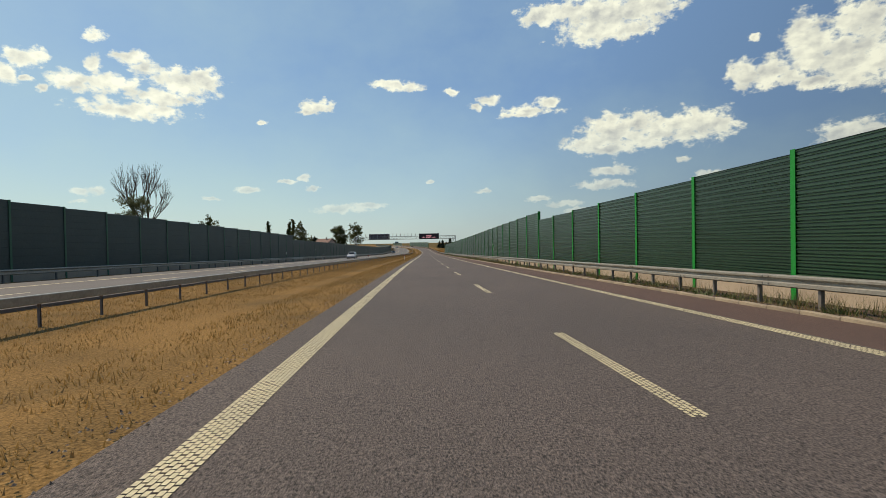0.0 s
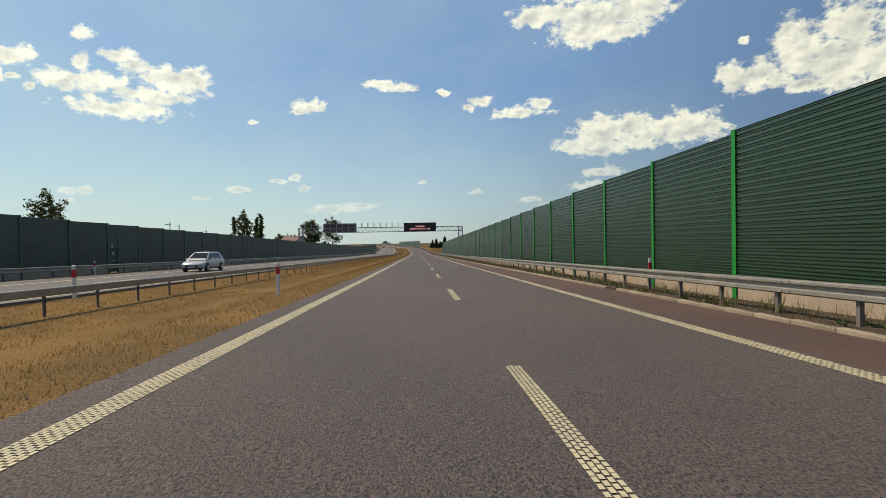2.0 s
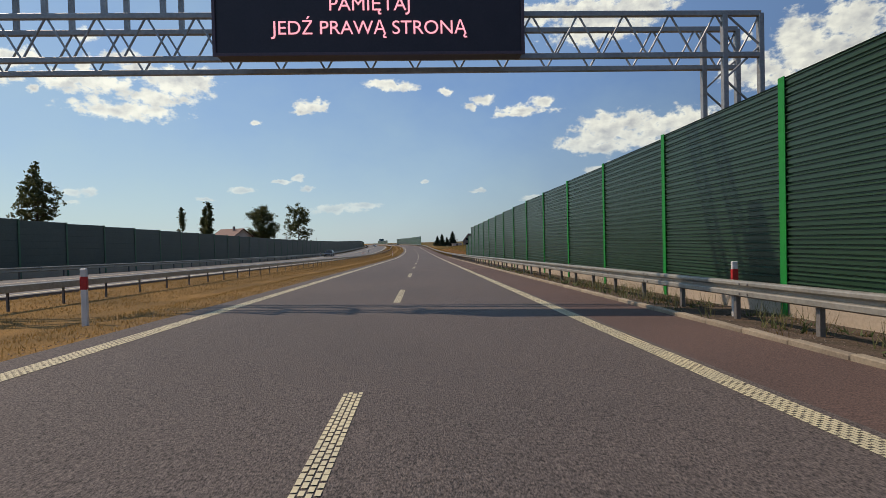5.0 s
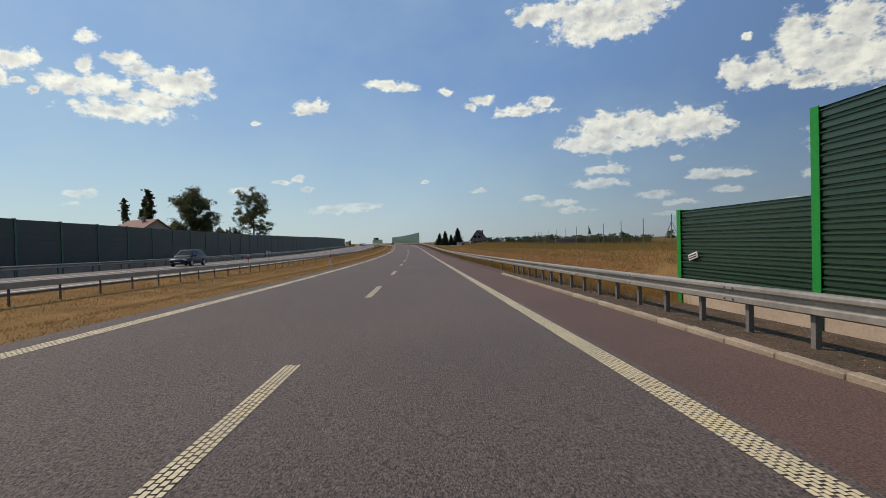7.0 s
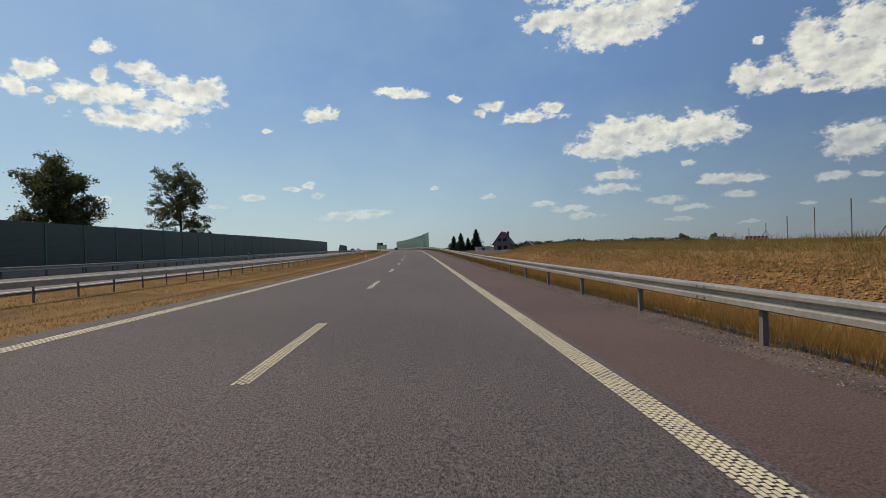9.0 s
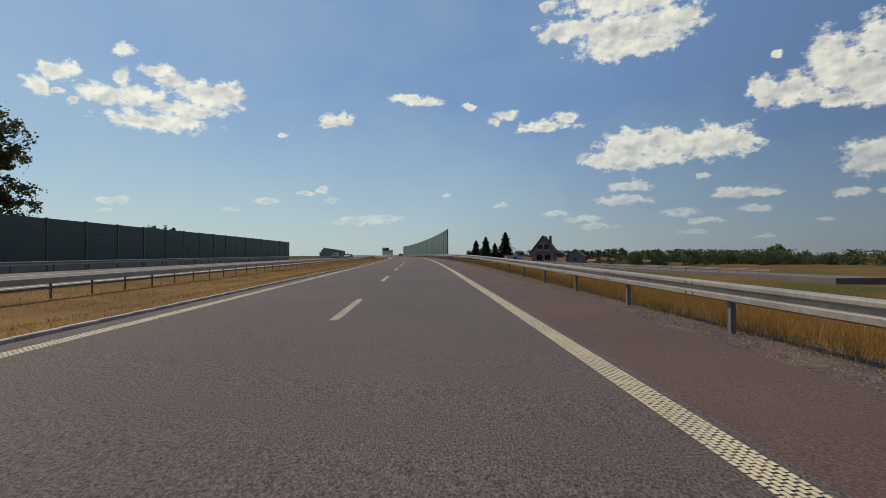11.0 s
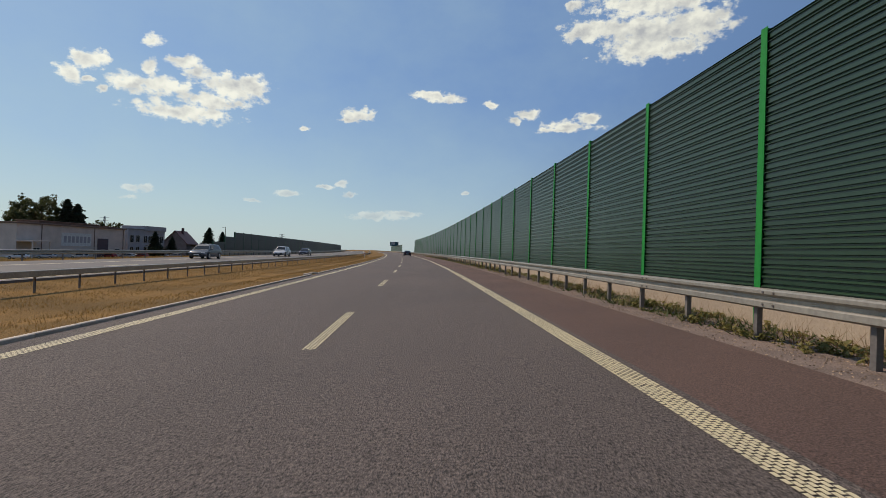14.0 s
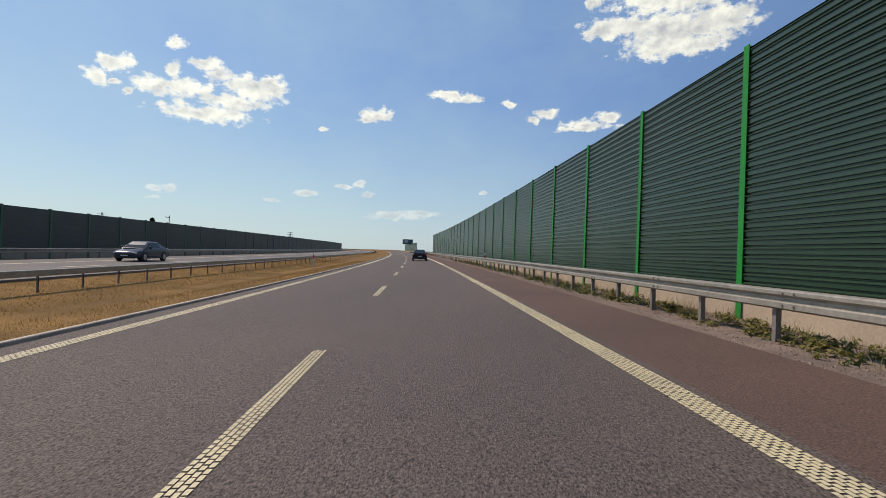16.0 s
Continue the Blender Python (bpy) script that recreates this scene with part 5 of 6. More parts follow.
for y in (-12, 18):
    window(ware, 4.0, y, 1.2, 2.0, 1.6, "x+")
part("canopy", boxes((4.0, 9.0, -18, -12, 4.6, 5.0), (8.6, 8.9, -17.8, -17.5, -0.5, 4.6), (8.6, 8.9, -12.5, -12.2, -0.5, 4.6), bevel=0.02), WALL_PALE, ware)
off = thing("office_building", "grey two-storey office block with rows of windows", "office", ground_at(-134, 679, -4.0, turn))
part("wall", boxes((-8, 3.5, -10, 10, -0.6, 10.2), (-6, 3.9, -2, 10.3, 10.0, 11.8), bevel=0.05), WALL_GREY, off)
part("roof", boxes((-8.2, 3.7, -10.2, -2, 10.2, 10.45), bevel=0.03), ROOF_GREY, off)
for y in (-8, -5, -1, 1.5, 4.5, 8):
    for z in (1.0, 5.4):
        window(off, 3.5, y, z, 1.8, 2.6, "x+")
red = thing("house", "plastered house with a dark red pitched roof by the yard", "house", ground_at(-137.5, 714, -3.8, 8))
part("wall", gable_body(10, 12, 5.6, 5.2), BLOCK, red)
part("roof", gable_roof(10, 12, 5.6, 5.2, 0.7), ROOF_MAROON, red)
part("chimney", boxes((0.6, 1.5, -1, -0.1, 8, 12.4), bevel=0.03), ROOF_MAROON, red)
for y in (-3.5, 0, 3.5):
    window(red, -5.0, y, 1.2, 1.3, 1.4, "x-")
for x in (-2, 2):
    window(red, x, -6.0, 1.2, 1.3, 1.4)

# pylons and poles
def build_pylon(x, y, z, h):
    ob = thing("power_pylon", "grey lattice power pylon on the horizon", "pylon", ground_at(x, y, z))
    w = h * 0.09
    for sx in (-1, 1):
        for sy in (-1, 1):
            part("leg", rod(bmesh.new(), (sx * w, sy * w, -0.5), (sx * w * 0.15, sy * w * 0.15, h), h * 0.006, sides=4), STEEL, ob)
    bm = bmesh.new()
    for k in range(8):
        a, b = 1 - 0.85 * k / 8, 1 - 0.85 * (k + 1) / 8
        for sy in (-1, 1):
            rod(bm, (-w * a, sy * w * a, h * k / 8), (w * b, sy * w * b, h * (k + 1) / 8), h * 0.004, sides=4)
            rod(bm, (w * a, sy * w * a, h * k / 8), (-w * b, sy * w * b, h * (k + 1) / 8), h * 0.004, sides=4)
    part("lattice", bm, STEEL, ob)
    for q in (0.72, 0.84, 0.95):
        part("crossarm", boxes((-h * 0.17, h * 0.17, -0.15, 0.15, h * q, h * q + 0.4), bevel=0.02), STEEL, ob)
    return ob


build_pylon(-545, 1220, -3, 42)
build_pylon(-301, 1292, -3, 26)


def build_pole(x, y, z, h):
    ob = thing("utility_pole", "dark wooden utility pole with a crossarm", "pole", ground_at(x, y, z, 20))
    part("pole", rod(bmesh.new(), (0, 0, -0.5), (0, 0, h), 0.16, 0.1, 8), BARK, ob)
    part("crossarm", boxes((-1.2, 0.2, -0.06, 0.06, h - 0.6, h - 0.45), bevel=0.01), BARK, ob)
    part("insulator", rod(bmesh.new(), (-1.1, 0, h - 0.45), (-1.1, 0, h - 0.15), 0.06, sides=6), WHITE, ob)


for x, y, h in ((-75, 232, 12.5), (-92, 292, 12.5), (-66, 208, 12.0), (-110, 700, 13)):
    build_pole(x, y, -1.0 if y < 600 else -3.6, h)


# ---- vehicles ----
def build_car(name, label, colour, style="saloon", m=None):
    """y points to the front; about 4.6 m long. style: saloon, hatch or estate."""
    paint = make(name + "_paint", colour, 0.25, 0.3, second=tuple(c * 0.9 for c in colour), scale=1, fine=8, grain=0.04)
    ob = thing(name, label, "car", m)
    tall = {"saloon": 1.46, "hatch": 1.60, "estate": 1.55}[style]
    # stations from the tail: y, low, belt, half width
    st = ((-2.30, 0.45, 0.88, 0.74), (-2.24, 0.30, 0.98, 0.86), (-1.6, 0.24, 1.02, 0.91), (0.0, 0.22, 0.98, 0.92), (1.0, 0.24, 0.95, 0.91), (1.9, 0.27, 0.80, 0.87), (2.22, 0.34, 0.68, 0.78), (2.30, 0.46, 0.60, 0.66))
    bm = bmesh.new()
    rings = []
    for y, lo, hi, w in st:
        mid = lo + (hi - lo) * 0.55
        prof = ((-w * 0.9, lo), (-w, lo + 0.12), (-w, mid), (-w * 0.95, hi - 0.04), (-w * 0.82, hi), (w * 0.82, hi), (w * 0.95, hi - 0.04), (w, mid), (w, lo + 0.12), (w * 0.9, lo))
        rings.append([bm.verts.new((x, y, z)) for x, z in prof])
    for a, b in zip(rings, rings[1:]):
        for k in range(10):
            bm.faces.new((a[k], a[(k + 1) % 10], b[(k + 1) % 10], b[k]))
    bm.faces.new(rings[0][::-1]), bm.faces.new(rings[-1])
    bmesh.ops.recalc_face_normals(bm, faces=bm.faces)
    body = part("body", bm, paint, ob)
    body.data.shade_smooth()
    body.data.set_sharp_from_angle(angle=radians(38))
    tail = {"saloon": (-1.95, -1.05), "hatch": (-2.15, -1.75), "estate": (-2.2, -1.95)}[style]
    cab = ((tail[0], 0.95, 0.80, 0.97), (tail[1], 0.95, 0.62, tall - 0.05), (-0.3, 0.95, 0.62, tall), (0.35, 0.95, 0.62, tall - 0.03), (1.25, 0.92, 0.78, 0.95))
    bm = bmesh.new()
    rings = []
    for y, lo, w, hi in cab:
        rings.append([bm.verts.new((x, y, z)) for x, z in ((-0.84, lo), (-w, hi - 0.03), (-w * 0.85, hi), (w * 0.85, hi), (w, hi - 0.03), (0.84, lo))])
    for a, b in zip(rings, rings[1:]):
        for k in range(6):
            bm.faces.new((a[k], a[(k + 1) % 6], b[(k + 1) % 6], b[k]))
    bm.faces.new(rings[0][::-1]), bm.faces.new(rings[-1])
    bmesh.ops.recalc_face_normals(bm, faces=bm.faces)
    part("roof", bm, paint, ob)

    def pane(name2, quad):
        bm2 = bmesh.new()
        vs = [bm2.verts.new(v) for v in quad]
        f = bm2.faces.new(vs)
        f.normal_update()
        out = f.normal.copy()
        c = f.calc_center_median()
        if out.dot(c - Vector((0, -0.3, 1.0))) < 0:
            out = -out
        for v in bm2.verts:
            v.co += out * 0.012
        ext = bmesh.ops.extrude_face_region(bm2, geom=[f])
        for v in ext["geom"]:
            if isinstance(v, bmesh.types.BMVert):
                v.co -= out * 0.03
        bmesh.ops.recalc_face_normals(bm2, faces=bm2.faces)
        part(name2, bm2, DARK_GLASS, ob)

    def on(a, b, u, side, v):
        """A point on the cabin's side between stations a and b."""
        ya, _, wa, ha = cab[a]
        yb, _, wb, hb = cab[b]
        y, w, hi = ya + (yb - ya) * u, wa + (wb - wa) * u, ha + (hb - ha) * u - 0.03
        return (side * (0.84 + (w - 0.84) * v), y, 0.95 + (hi - 0.95) * v)

    for sd in (-1, 1):
        pane("side_window", [on(1, 2, 0.12, sd, 0.12), on(2, 3, 0.1, sd, 0.12), on(2, 3, 0.1, sd, 0.88), on(1, 2, 0.12, sd, 0.88)])
        pane("side_window", [on(2, 3, 0.25, sd, 0.12), on(3, 4, 0.6, sd, 0.2), on(3, 4, 0.1, sd, 0.88), on(2, 3, 0.25, sd, 0.88)])
    ya, yb = cab[0], cab[1]
    pane("rear_window", [(-0.70, ya[0] + 0.12 * (yb[0] - ya[0]), 1.02), (0.70, ya[0] + 0.12 * (yb[0] - ya[0]), 1.02), (0.56, yb[0] - 0.06 * (yb[0] - ya[0]), yb[3] - 0.06), (-0.56, yb[0] - 0.06 * (yb[0] - ya[0]), yb[3] - 0.06)])
    pane("windscreen", [(-0.72, 1.17, 0.99), (0.72, 1.17, 0.99), (0.56, 0.42, tall - 0.09), (-0.56, 0.42, tall - 0.09)])
    for sd in (-1, 1):
        part("tail_light", boxes((sd * 0.62 - 0.2, sd * 0.62 + 0.2, -2.31, -2.2, 0.74, 0.88), bevel=0.02), LAMP_RED, ob, "red tail light")
        part("headlight", boxes((sd * 0.62 - 0.17, sd * 0.62 + 0.17, 2.12, 2.27, 0.56, 0.68), bevel=0.02), LAMP_CLEAR, ob, "clear headlight")
        part("mirror", boxes((sd * 1.0 - 0.1, sd * 1.0 + 0.1, 0.75, 0.87, 0.95, 1.1), bevel=0.03), paint, ob)
    part("bumper", boxes((-0.80, 0.80, -2.33, -2.15, 0.30, 0.48), bevel=0.03), TRIM, ob, "black lower rear bumper")
    part("number_plate", boxes((-0.26, 0.26, -2.345, -2.31, 0.52, 0.63), bevel=0.004), WHITE, ob, "plain white number plate")
    part("grille", boxes((-0.5, 0.5, 2.2, 2.315, 0.42, 0.58), bevel=0.02), TRIM, ob)
    part("bumper", boxes((-0.70, 0.70, 2.12, 2.33, 0.24, 0.38), bevel=0.03), TRIM, ob, "black lower front bumper")
    part("number_plate", boxes((-0.26, 0.26, 2.31, 2.335, 0.385, 0.475), bevel=0.004), WHITE, ob, "plain white number plate")
    for sd in (-1, 1):
        part("sill", boxes((sd * 0.90 - 0.03, sd * 0.90 + 0.03, -1.0, 1.0, 0.22, 0.34), bevel=0.02), TRIM, ob, "black side sill")
        for y in (-0.62, 0.22):
            part("door_handle", boxes((sd * 0.915 - 0.018, sd * 0.915 + 0.018, y - 0.09, y + 0.09, 0.80, 0.835), bevel=0.01), TRIM, ob)
        if style == "estate":
            part("roof_rail", boxes((sd * 0.55 - 0.02, sd * 0.55 + 0.02, -1.7, 0.1, tall + 0.01, tall + 0.045), bevel=0.012), TRIM, ob)
    for y in (-1.38, 1.38):
        for sd in (-1, 1):
            bm = bmesh.new()
            bmesh.ops.create_cone(bm, cap_ends=True, segments=20, radius1=0.33, radius2=0.33, depth=0.21)
            bmesh.ops.bevel(bm, geom=[e for e in bm.edges if len(e.link_faces) == 2 and e.calc_face_angle() > 1], offset=0.03, segments=1, affect="EDGES")
            arch = bmesh.new()
            bmesh.ops.create_cone(arch, cap_ends=True, segments=22, radius1=0.40, radius2=0.385, depth=0.05)
            part("wheel_arch", arch, TRIM, ob, m=Matrix.Translation((sd * 0.895, y, 0.35)) @ Matrix.Rotation(radians(90 * sd), 4, "Y"))
            w = part("wheel", bm, TYRE, ob, m=Matrix.Translation((sd * 0.845, y, 0.33)) @ Matrix.Rotation(radians(90 * sd), 4, "Y"))
            bm = bmesh.new()
            bmesh.ops.create_cone(bm, cap_ends=True, segments=14, radius1=0.22, radius2=0.20, depth=0.02, matrix=Matrix.Translation((0, 0, 0.11)))
            part("rim", bm, RIM, w)
    return ob


build_car("saloon_car", "dark blue-grey saloon car on the motorway lane", (0.012, 0.014, 0.022), "saloon", stand(619, 1.75))
build_car("estate_car", "grey estate car on the oncoming carriageway", (0.16, 0.17, 0.18), "estate", stand(543.5, -20.6, 0, 180))
build_car("hatchback_car", "dark blue car on the oncoming carriageway", (0.06, 0.07, 0.10), "saloon", stand(592, -19.4, 0, 180))
build_car("white_car", "white hatchback car on the oncoming carriageway", (0.6, 0.6, 0.6), "hatch", stand(117, -19.0, 0, 180))
build_car("white_car", "white tall hatchback on the oncoming carriageway", (0.6, 0.6, 0.6), "hatch", stand(571, -19.2, 0, 180))
build_car("black_car", "black car on the oncoming carriageway", (0.02, 0.022, 0.026), "hatch", stand(305, -21.3, 0, 180))
lot = build_car("parked_car", "red car parked in front of the warehouse", (0.25, 0.03, 0.03), "hatch", ground_at(-121, 645, -3.9, 80))
pale = build_car("parked_car", "silver car parked in front of the warehouse", (0.4, 0.4, 0.41), "estate", ground_at(-120, 652, -3.9, 95))
for x, y, a in ((-119, 630, 85), (-118, 668, 95), (-118, 676, 85), (-122, 622, 100), (-117, 700, 90)):
    copy_thing(pale, ground_at(x, y, -3.9, a))
copy_thing(lot, ground_at(-119, 658, -3.9, 90))
bright_car = build_car("parked_car", "white estate car parked on the yard", (0.75, 0.75, 0.74), "estate", ground_at(-121, 612, -3.9, 110))
copy_thing(bright_car, ground_at(-124, 664, -3.9, 75))
copy_thing(bright_car, ground_at(-115, 686, -3.9, 100))

# ---- kerbs, gutter, gravel and grass ----
STONE_LEN = 1.0


def kerb_run(name, label, s0, s1, e, width, height, material, gaps=(), ends=0.0):
    """Kerb stones end to end; the nearest are pieces of their own."""
    ob = thing(name, label, "kerb", stand(s0, e), kind="structure")
    inv = ob.matrix_basis.inverted()
    stone = mesh_from("kerb_stone", boxes((-width / 2, width / 2, -STONE_LEN / 2 + 0.006, STONE_LEN / 2 - 0.006, -0.25, height), bevel=0.012), material)
    for k in range(int((s1 - s0) / STONE_LEN)):
        if any(abs(s0 + (k + 0.5) * STONE_LEN - g) < 0.5 for g in gaps):      # a gully through the kerb
            continue
        put("kerb_stone", stone, ob, inv @ stand(s0 + (k + 0.5) * STONE_LEN, e, 0))
    if ends:      # short stones that lead back to the line of the road's edge
        for s in (s0 - width / 2, s1 + width / 2):
            part("kerb_stone", boxes((-width / 2, ends + width / 2, -width / 2 + 0.003, width / 2 - 0.003, -0.25, height), bevel=0.012), material, ob, m=inv @ stand(s, e, 0))


tagged(put("road_joint", slab("road_joint", 254.0, 254.06, (-4.25, 0, 3.9, 5.7), 0.004, 0.02, 4, OLD_ASPHALT)), "thin pale joint across the asphalt", "road joint", kind="structure")
kerb_run("kerb", "weathered brownish concrete kerb stones beside the hard shoulder", -4, 280, 5.74, 0.15, 0.075, KERB_STONE, gaps=(41.6, 91.2, 141.2, 192.0, 251.2))
kerb_run("kerb", "pale concrete gutter edging beside the median grass", 386, 517, -4.40, 0.10, 0.06, CONCRETE)
kerb_run("kerb", "pale concrete gutter edging beside the median grass", 519, 694, -4.40, 0.10, 0.06, CONCRETE)
kerb_run("kerb", "pale concrete kerb set back round a drain", 517, 519, -4.78, 0.10, 0.06, CONCRETE, ends=0.38)
BED_SOIL, BED_A, BED_B = ((5.8, 0.05), (6.6, 0.0), (8.03, -0.03)), ((5.77, -0.01), (6.6, -0.06), (7.6, -0.14)), ((5.77, -0.01), (6.6, -0.06), (8.03, -0.13))


def bed_strip(name, label, category, s0, s1, bed, material):
    tagged(put(name, slab(name, s0, s1, [a for a, b in bed], [b for a, b in bed], 0.4, 4, material)), label, category, kind="structure")


bed_strip("soil_strip", "dark weedy soil strip between the kerb and the noise barrier", "soil", -30, 280.4, BED_SOIL, SOIL)
bed_strip("gravel_strip", "grey-brown gravel strip below the crash barrier", "gravel", 280.4, 490, BED_A, GRAVEL)
bed_strip("gravel_strip", "pinkish gravel strip at the foot of the tall barrier", "gravel", 490, 700, BED_B, GRAVEL_PALE)



def pebbles(name, label, s0, s1, e0, e1, n, size, seed, stone, category="gravel", bed=((0, 0), (1, 0))):
    r = np.random.default_rng(seed)
    s, e = r.uniform(s0, s1, n), r.uniform(e0, e1, n)
    p = at(s, e, 0.012)
    if e0 > 9:
        p = at(s, e)
        p[:, 2] = at(s, 6.5)[:, 2] + land(s, e)
    else:
        p[:, 2] += np.interp(e, [a for a, b in bed], [b for a, b in bed])
    verts, faces = [], []
    for q in p:
        k = len(verts)
        d = r.uniform(0.5, 1.3, 3) * size
        a = r.uniform(0, 6.28)
        for j in range(4):
            verts.append((q[0] + d[0] * math.cos(a + j * 1.57), q[1] + d[1] * math.sin(a + j * 1.57), q[2] - 0.01))
        verts.append((q[0], q[1], q[2] + d[2] * 0.6 - 0.004))
        faces += [(k, k + 1, k + 4), (k + 1, k + 2, k + 4), (k + 2, k + 3, k + 4), (k + 3, k, k + 4)]
    tagged(put(name, mesh_of(name, verts, faces, stone)), label, category, kind="stuff")


pebbles("gravel_stones", "loose grey gravel below the crash barrier", 280.4, 490, 5.78, 7.2, 26000, 0.018, 71, STONES, bed=BED_A)
pebbles("soil_crumbs", "loose crumbs of dark soil behind the kerb", 0, 280, 5.85, 8.0, 9600, 0.016, 75, STONES, "soil", bed=BED_SOIL)
pebbles("gravel_stones", "loose pinkish gravel below the crash barrier", 490, 620, 5.78, 8.0, 21000, 0.0165, 72, PALE_STONES, bed=BED_B)
pebbles("gravel_stones", "pale crumbled grit along the median's edge", 0, 390, -4.7, -4.25, 6000, 0.016, 73, PALE_STONES)
pebbles("earth_clods", "dry brown clods of earth on the cut bank", 268, 400, 10.6, 14.4, 26000, 0.05, 74, CLODS, "soil")
pebbles("earth_clods", "large dry clods broken from the cut bank", 268, 345, 10.8, 14.6, 4500, 0.085, 76, CLODS, "soil")


def tufts(name, label, s0, s1, e0, e1, n, height, blades, material, seed, lean=0.35, bias=None, wide=1.0, lift=0.0):
    """Clumps of thin blades standing on the ground."""
    r = np.random.default_rng(seed)
    s, e = r.uniform(s0, s1, n), r.uniform(e0, e1, n)
    if bias is not None:
        keep = np.array([noise.noise(Vector((a * bias, b * bias * 2, 0.5))) for a, b in zip(s, e)]) > r.uniform(-0.35, 0.35, n)
        s, e = s[keep], e[keep]
    base = at(s, np.minimum(e, 6.5))
    p = at(s, e)
    p[:, 2] = np.where(e > 9, base[:, 2], p[:, 2]) + land(s, e)
    m = len(s) * blades
    p = np.repeat(p, blades, 0) + np.concatenate([r.normal(0, 0.10, (m, 2)), np.full((m, 1), lift - 0.02)], 1)
    ang = r.uniform(0, math.tau, m)
    hh = height * r.uniform(0.45, 1.15, m)
    w = (0.006 + 0.008 * r.random(m)) * wide
    side = np.stack([np.cos(ang), np.sin(ang), np.zeros(m)], 1) * w[:, None]
    tip = p + np.stack([r.normal(0, lean, m) * hh, r.normal(0, lean, m) * hh, hh], 1)
    verts = np.stack([p - side, p + side, tip], 1).reshape(-1, 3)
    faces = np.arange(3 * m).reshape(-1, 3)
    me = bpy.data.meshes.new(name)
    me.from_pydata(verts.tolist(), [], faces.tolist())
    me.materials.append(material)
    tagged(put(name, me), label, "grass", kind="stuff")


tufts("grass", "dry straw-coloured grass on the median", -5, 300, -12.5, -4.42, 84000, 0.085, 4, STRAW, 81)
tufts("grass", "dry straw-coloured grass on the median", 300, 620, -12.5, -4.48, 80000, 0.085, 4, STRAW, 82)
tufts("grass", "tall dry grass behind the crash barrier along the field", 266, 438, 6.72, 11.5, 32000, 0.42, 6, TALL_STRAW, 83, wide=0.55)
tufts("grass", "short dry grass beside the ditch", 438, 488, 6.72, 12, 15000, 0.25, 7, STRAW, 95, wide=0.55)
tufts("grass", "short dry grass on the bank", 268, 440, 11.5, 26, 12000, 0.22, 5, STRAW, 84)
tufts("grass", "flattened straw lying on the bank", 268, 440, 10.5, 18, 34000, 0.075, 5, BANK_STRAW, 89, lean=1.6, wide=0.9)
tufts("grass", "tall dry grass on the slope below the crash barrier", 415, 530, 11.5, 42, 16000, 0.26, 5, TALL_STRAW, 92, wide=0.9)
tufts("grass", "tall seeding grass along the bank's top", 268, 440, 18, 27, 2600, 0.5, 6, SEED_HEADS, 85)
tufts("grass", "olive green grass on the bank's top", 268, 440, 13.4, 27, 40000, 0.22, 5, OLIVE, 93, wide=0.9)
tufts("weeds", "green and dry weeds at the foot of the noise barrier", -5, 205, 5.95, 8.0, 2000, 0.42, 12, WEED, 86, bias=0.7, wide=0.7, lift=0.12)
tufts("weeds", "dry brown weeds on the soil behind the kerb", -5, 215, 5.9, 8.0, 3200, 0.16, 8, SEED_HEADS, 96, bias=0.8, wide=0.6, lift=0.12)
tufts("weeds", "green and dry weeds at the foot of the tall noise barrier", 490, 620, 6.7, 8.0, 1000, 0.46, 10, SEED_HEADS, 87, lean=0.55, bias=0.3, wide=0.45)
tufts("weeds", "thin green weeds at the foot of the tall noise barrier", 490, 620, 6.4, 8.0, 1000, 0.32, 9, WEED, 94, bias=0.25, wide=0.6)
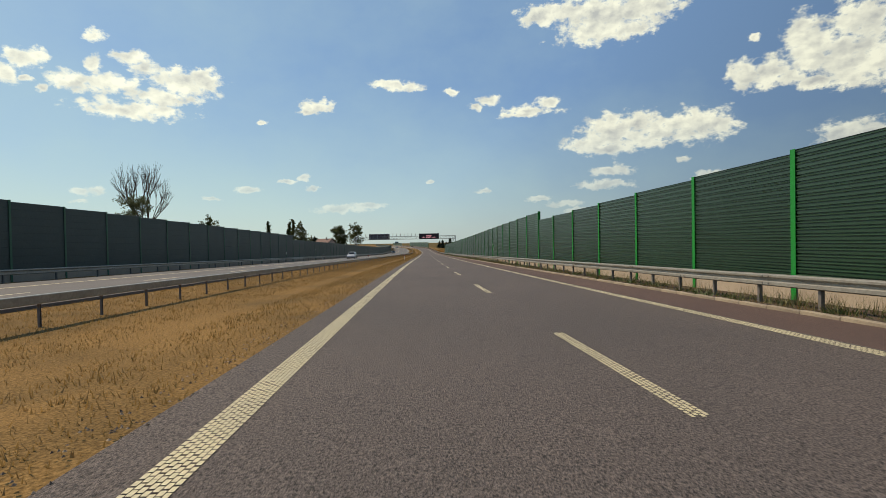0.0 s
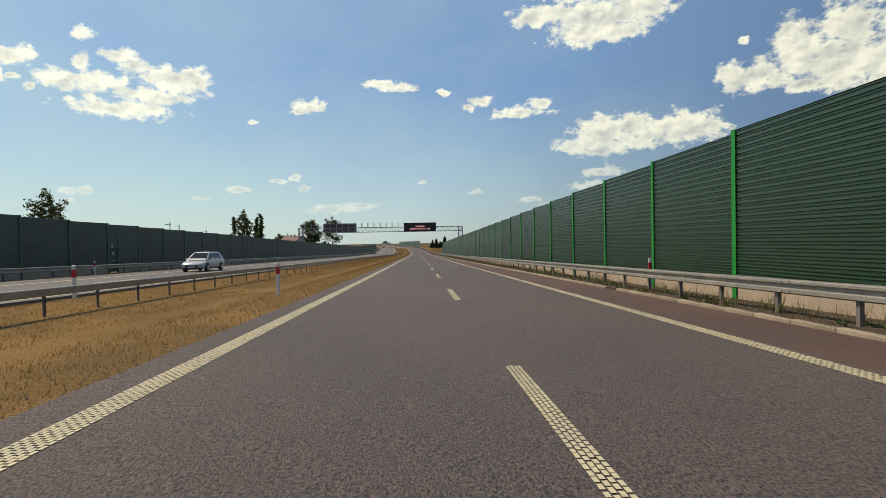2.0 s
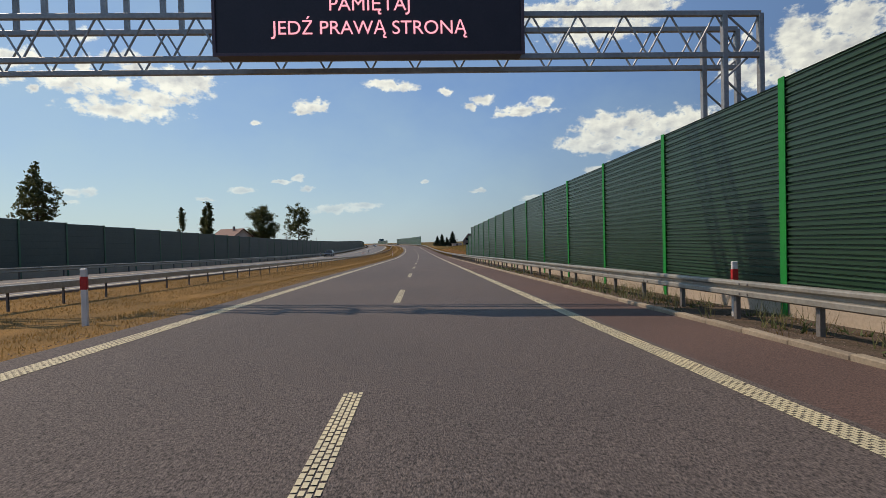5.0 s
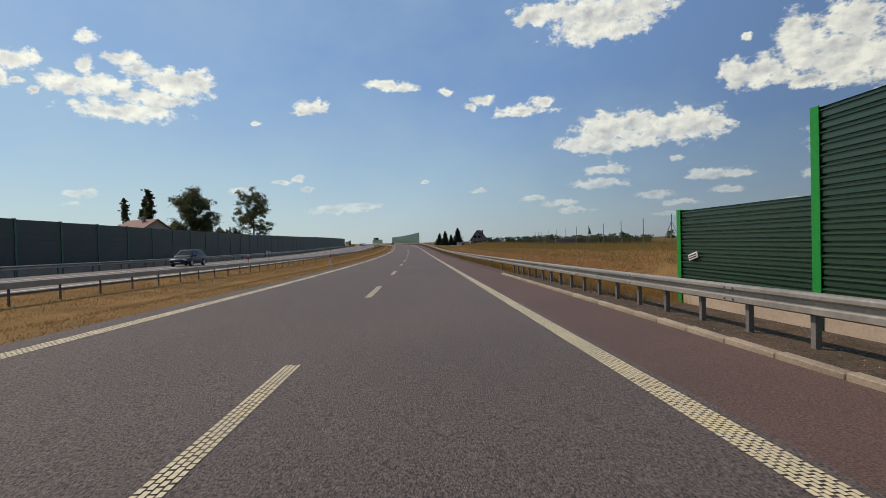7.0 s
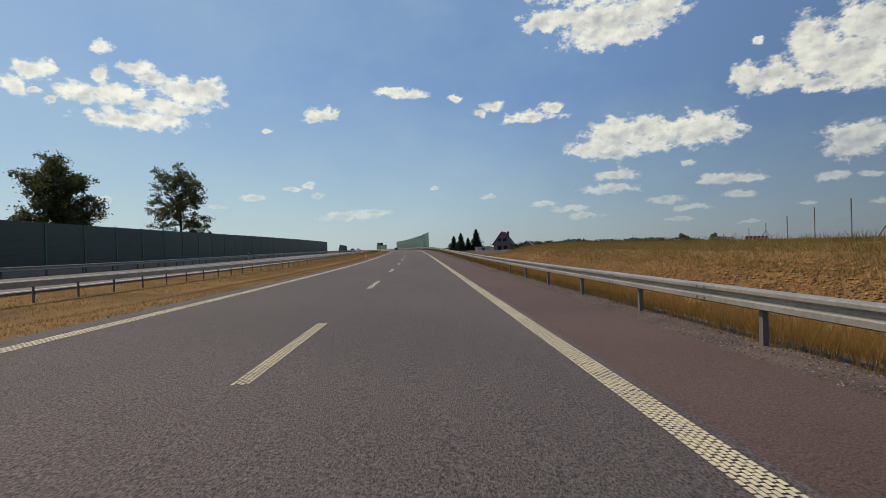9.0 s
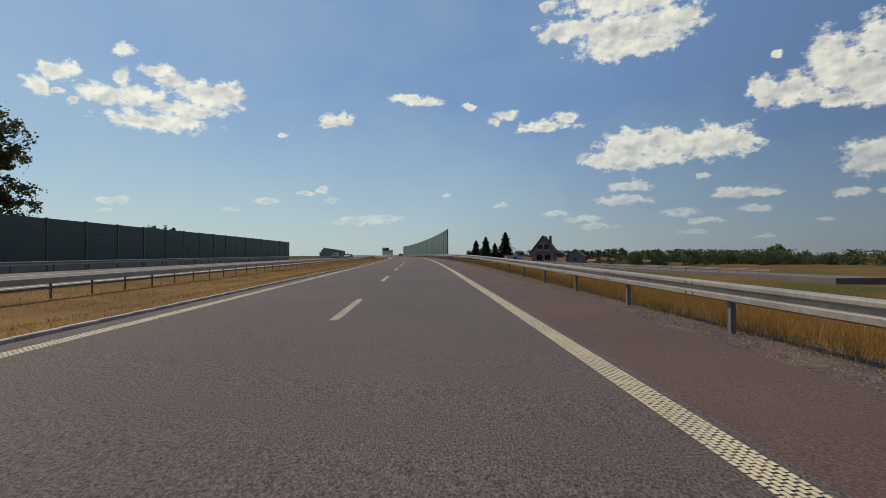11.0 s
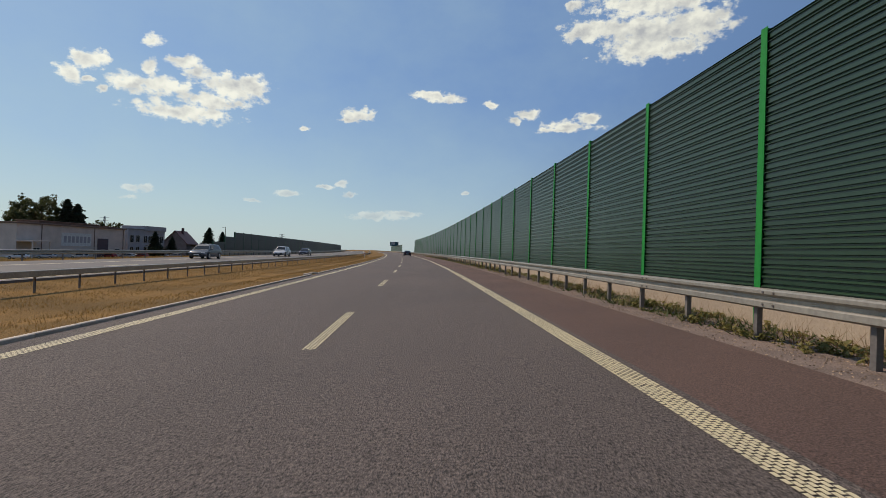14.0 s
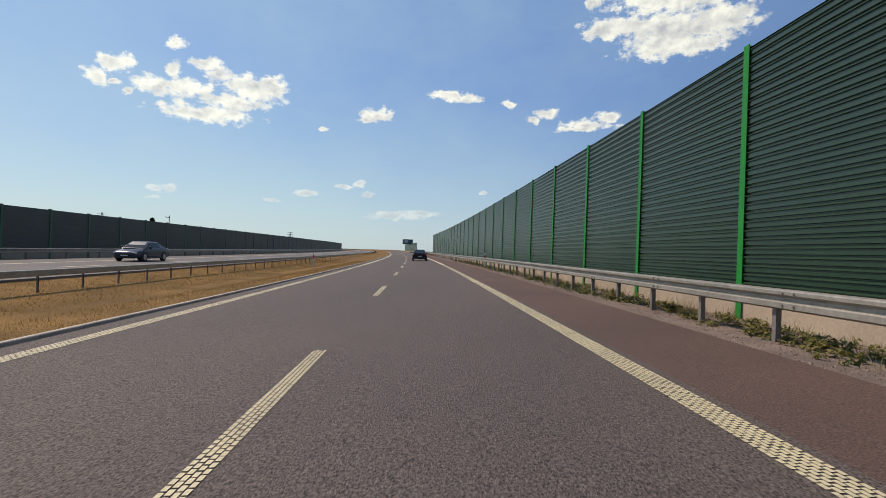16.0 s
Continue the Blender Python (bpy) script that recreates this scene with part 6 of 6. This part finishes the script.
tufts("weeds", "low broad-leaved green weeds in the gravel", 490, 620, 6.4, 8.0, 1200, 0.2, 10, SHRUB, 90, lean=0.9, bias=0.25, wide=3.0)
tufts("weeds", "low broad-leaved green weeds in the gravel", 0, 225, 6.0, 8.0, 900, 0.16, 12, SHRUB, 91, lean=0.9, bias=0.25, wide=2.5, lift=0.12)


def leaf_clumps(name, label, s0, s1, e0, e1, n, size, seed, material, lift=0.0):
    """Broad-leaved plants: rosettes of pointed leaves that arch outwards, in loose groups."""
    r = np.random.default_rng(seed)
    verts, faces = [], []
    for k in range(n):
        sc, ec = r.uniform(s0, s1), r.uniform(e0, e1)
        for j in range(r.integers(2, 7)):
            s, e = sc + r.normal(0, 0.45), min(max(ec + r.normal(0, 0.16), e0), e1)
            root = at(s, e)
            root[2] += float(land(s, e)) + lift
            grow = size * r.uniform(0.5, 1.3)
            for q in range(r.integers(12, 26)):
                a, up = r.uniform(0, math.tau), r.uniform(0.15, 1.15)
                out = np.array([math.cos(a), math.sin(a), 0.0])
                across = np.array([-math.sin(a), math.cos(a), r.normal(0, 0.3)])
                base = root + np.array([0, 0, grow * r.uniform(0.0, 0.75)]) + out * grow * 0.1
                mid = base + out * grow * 0.30 + np.array([0, 0, grow * 0.28 * up])
                tip = base + out * grow * 0.62 + np.array([0, 0, grow * (0.28 * up - 0.16)])
                w = across * grow * r.uniform(0.10, 0.19)
                i = len(verts)
                verts.extend((base, mid - w, tip, mid + w))
                faces += [(i, i + 1, i + 3), (i + 1, i + 2, i + 3)]
    tagged(put(name, mesh_of(name, verts, faces, material)), label, "weeds", kind="stuff")


leaf_clumps("weeds", "leafy yellow-green weeds at the foot of the tall noise barrier", 490, 620, 6.55, 7.9, 260, 0.19, 97, WEED_LEAF)
leaf_clumps("weeds", "small leafy green plants scattered in the gravel", 490, 620, 6.2, 7.9, 150, 0.11, 98, WEED_LEAF)
tufts("grass", "dry grass on the strip before the yard", 515, 580, -30, -24.6, 2500, 0.2, 6, STRAW, 88)
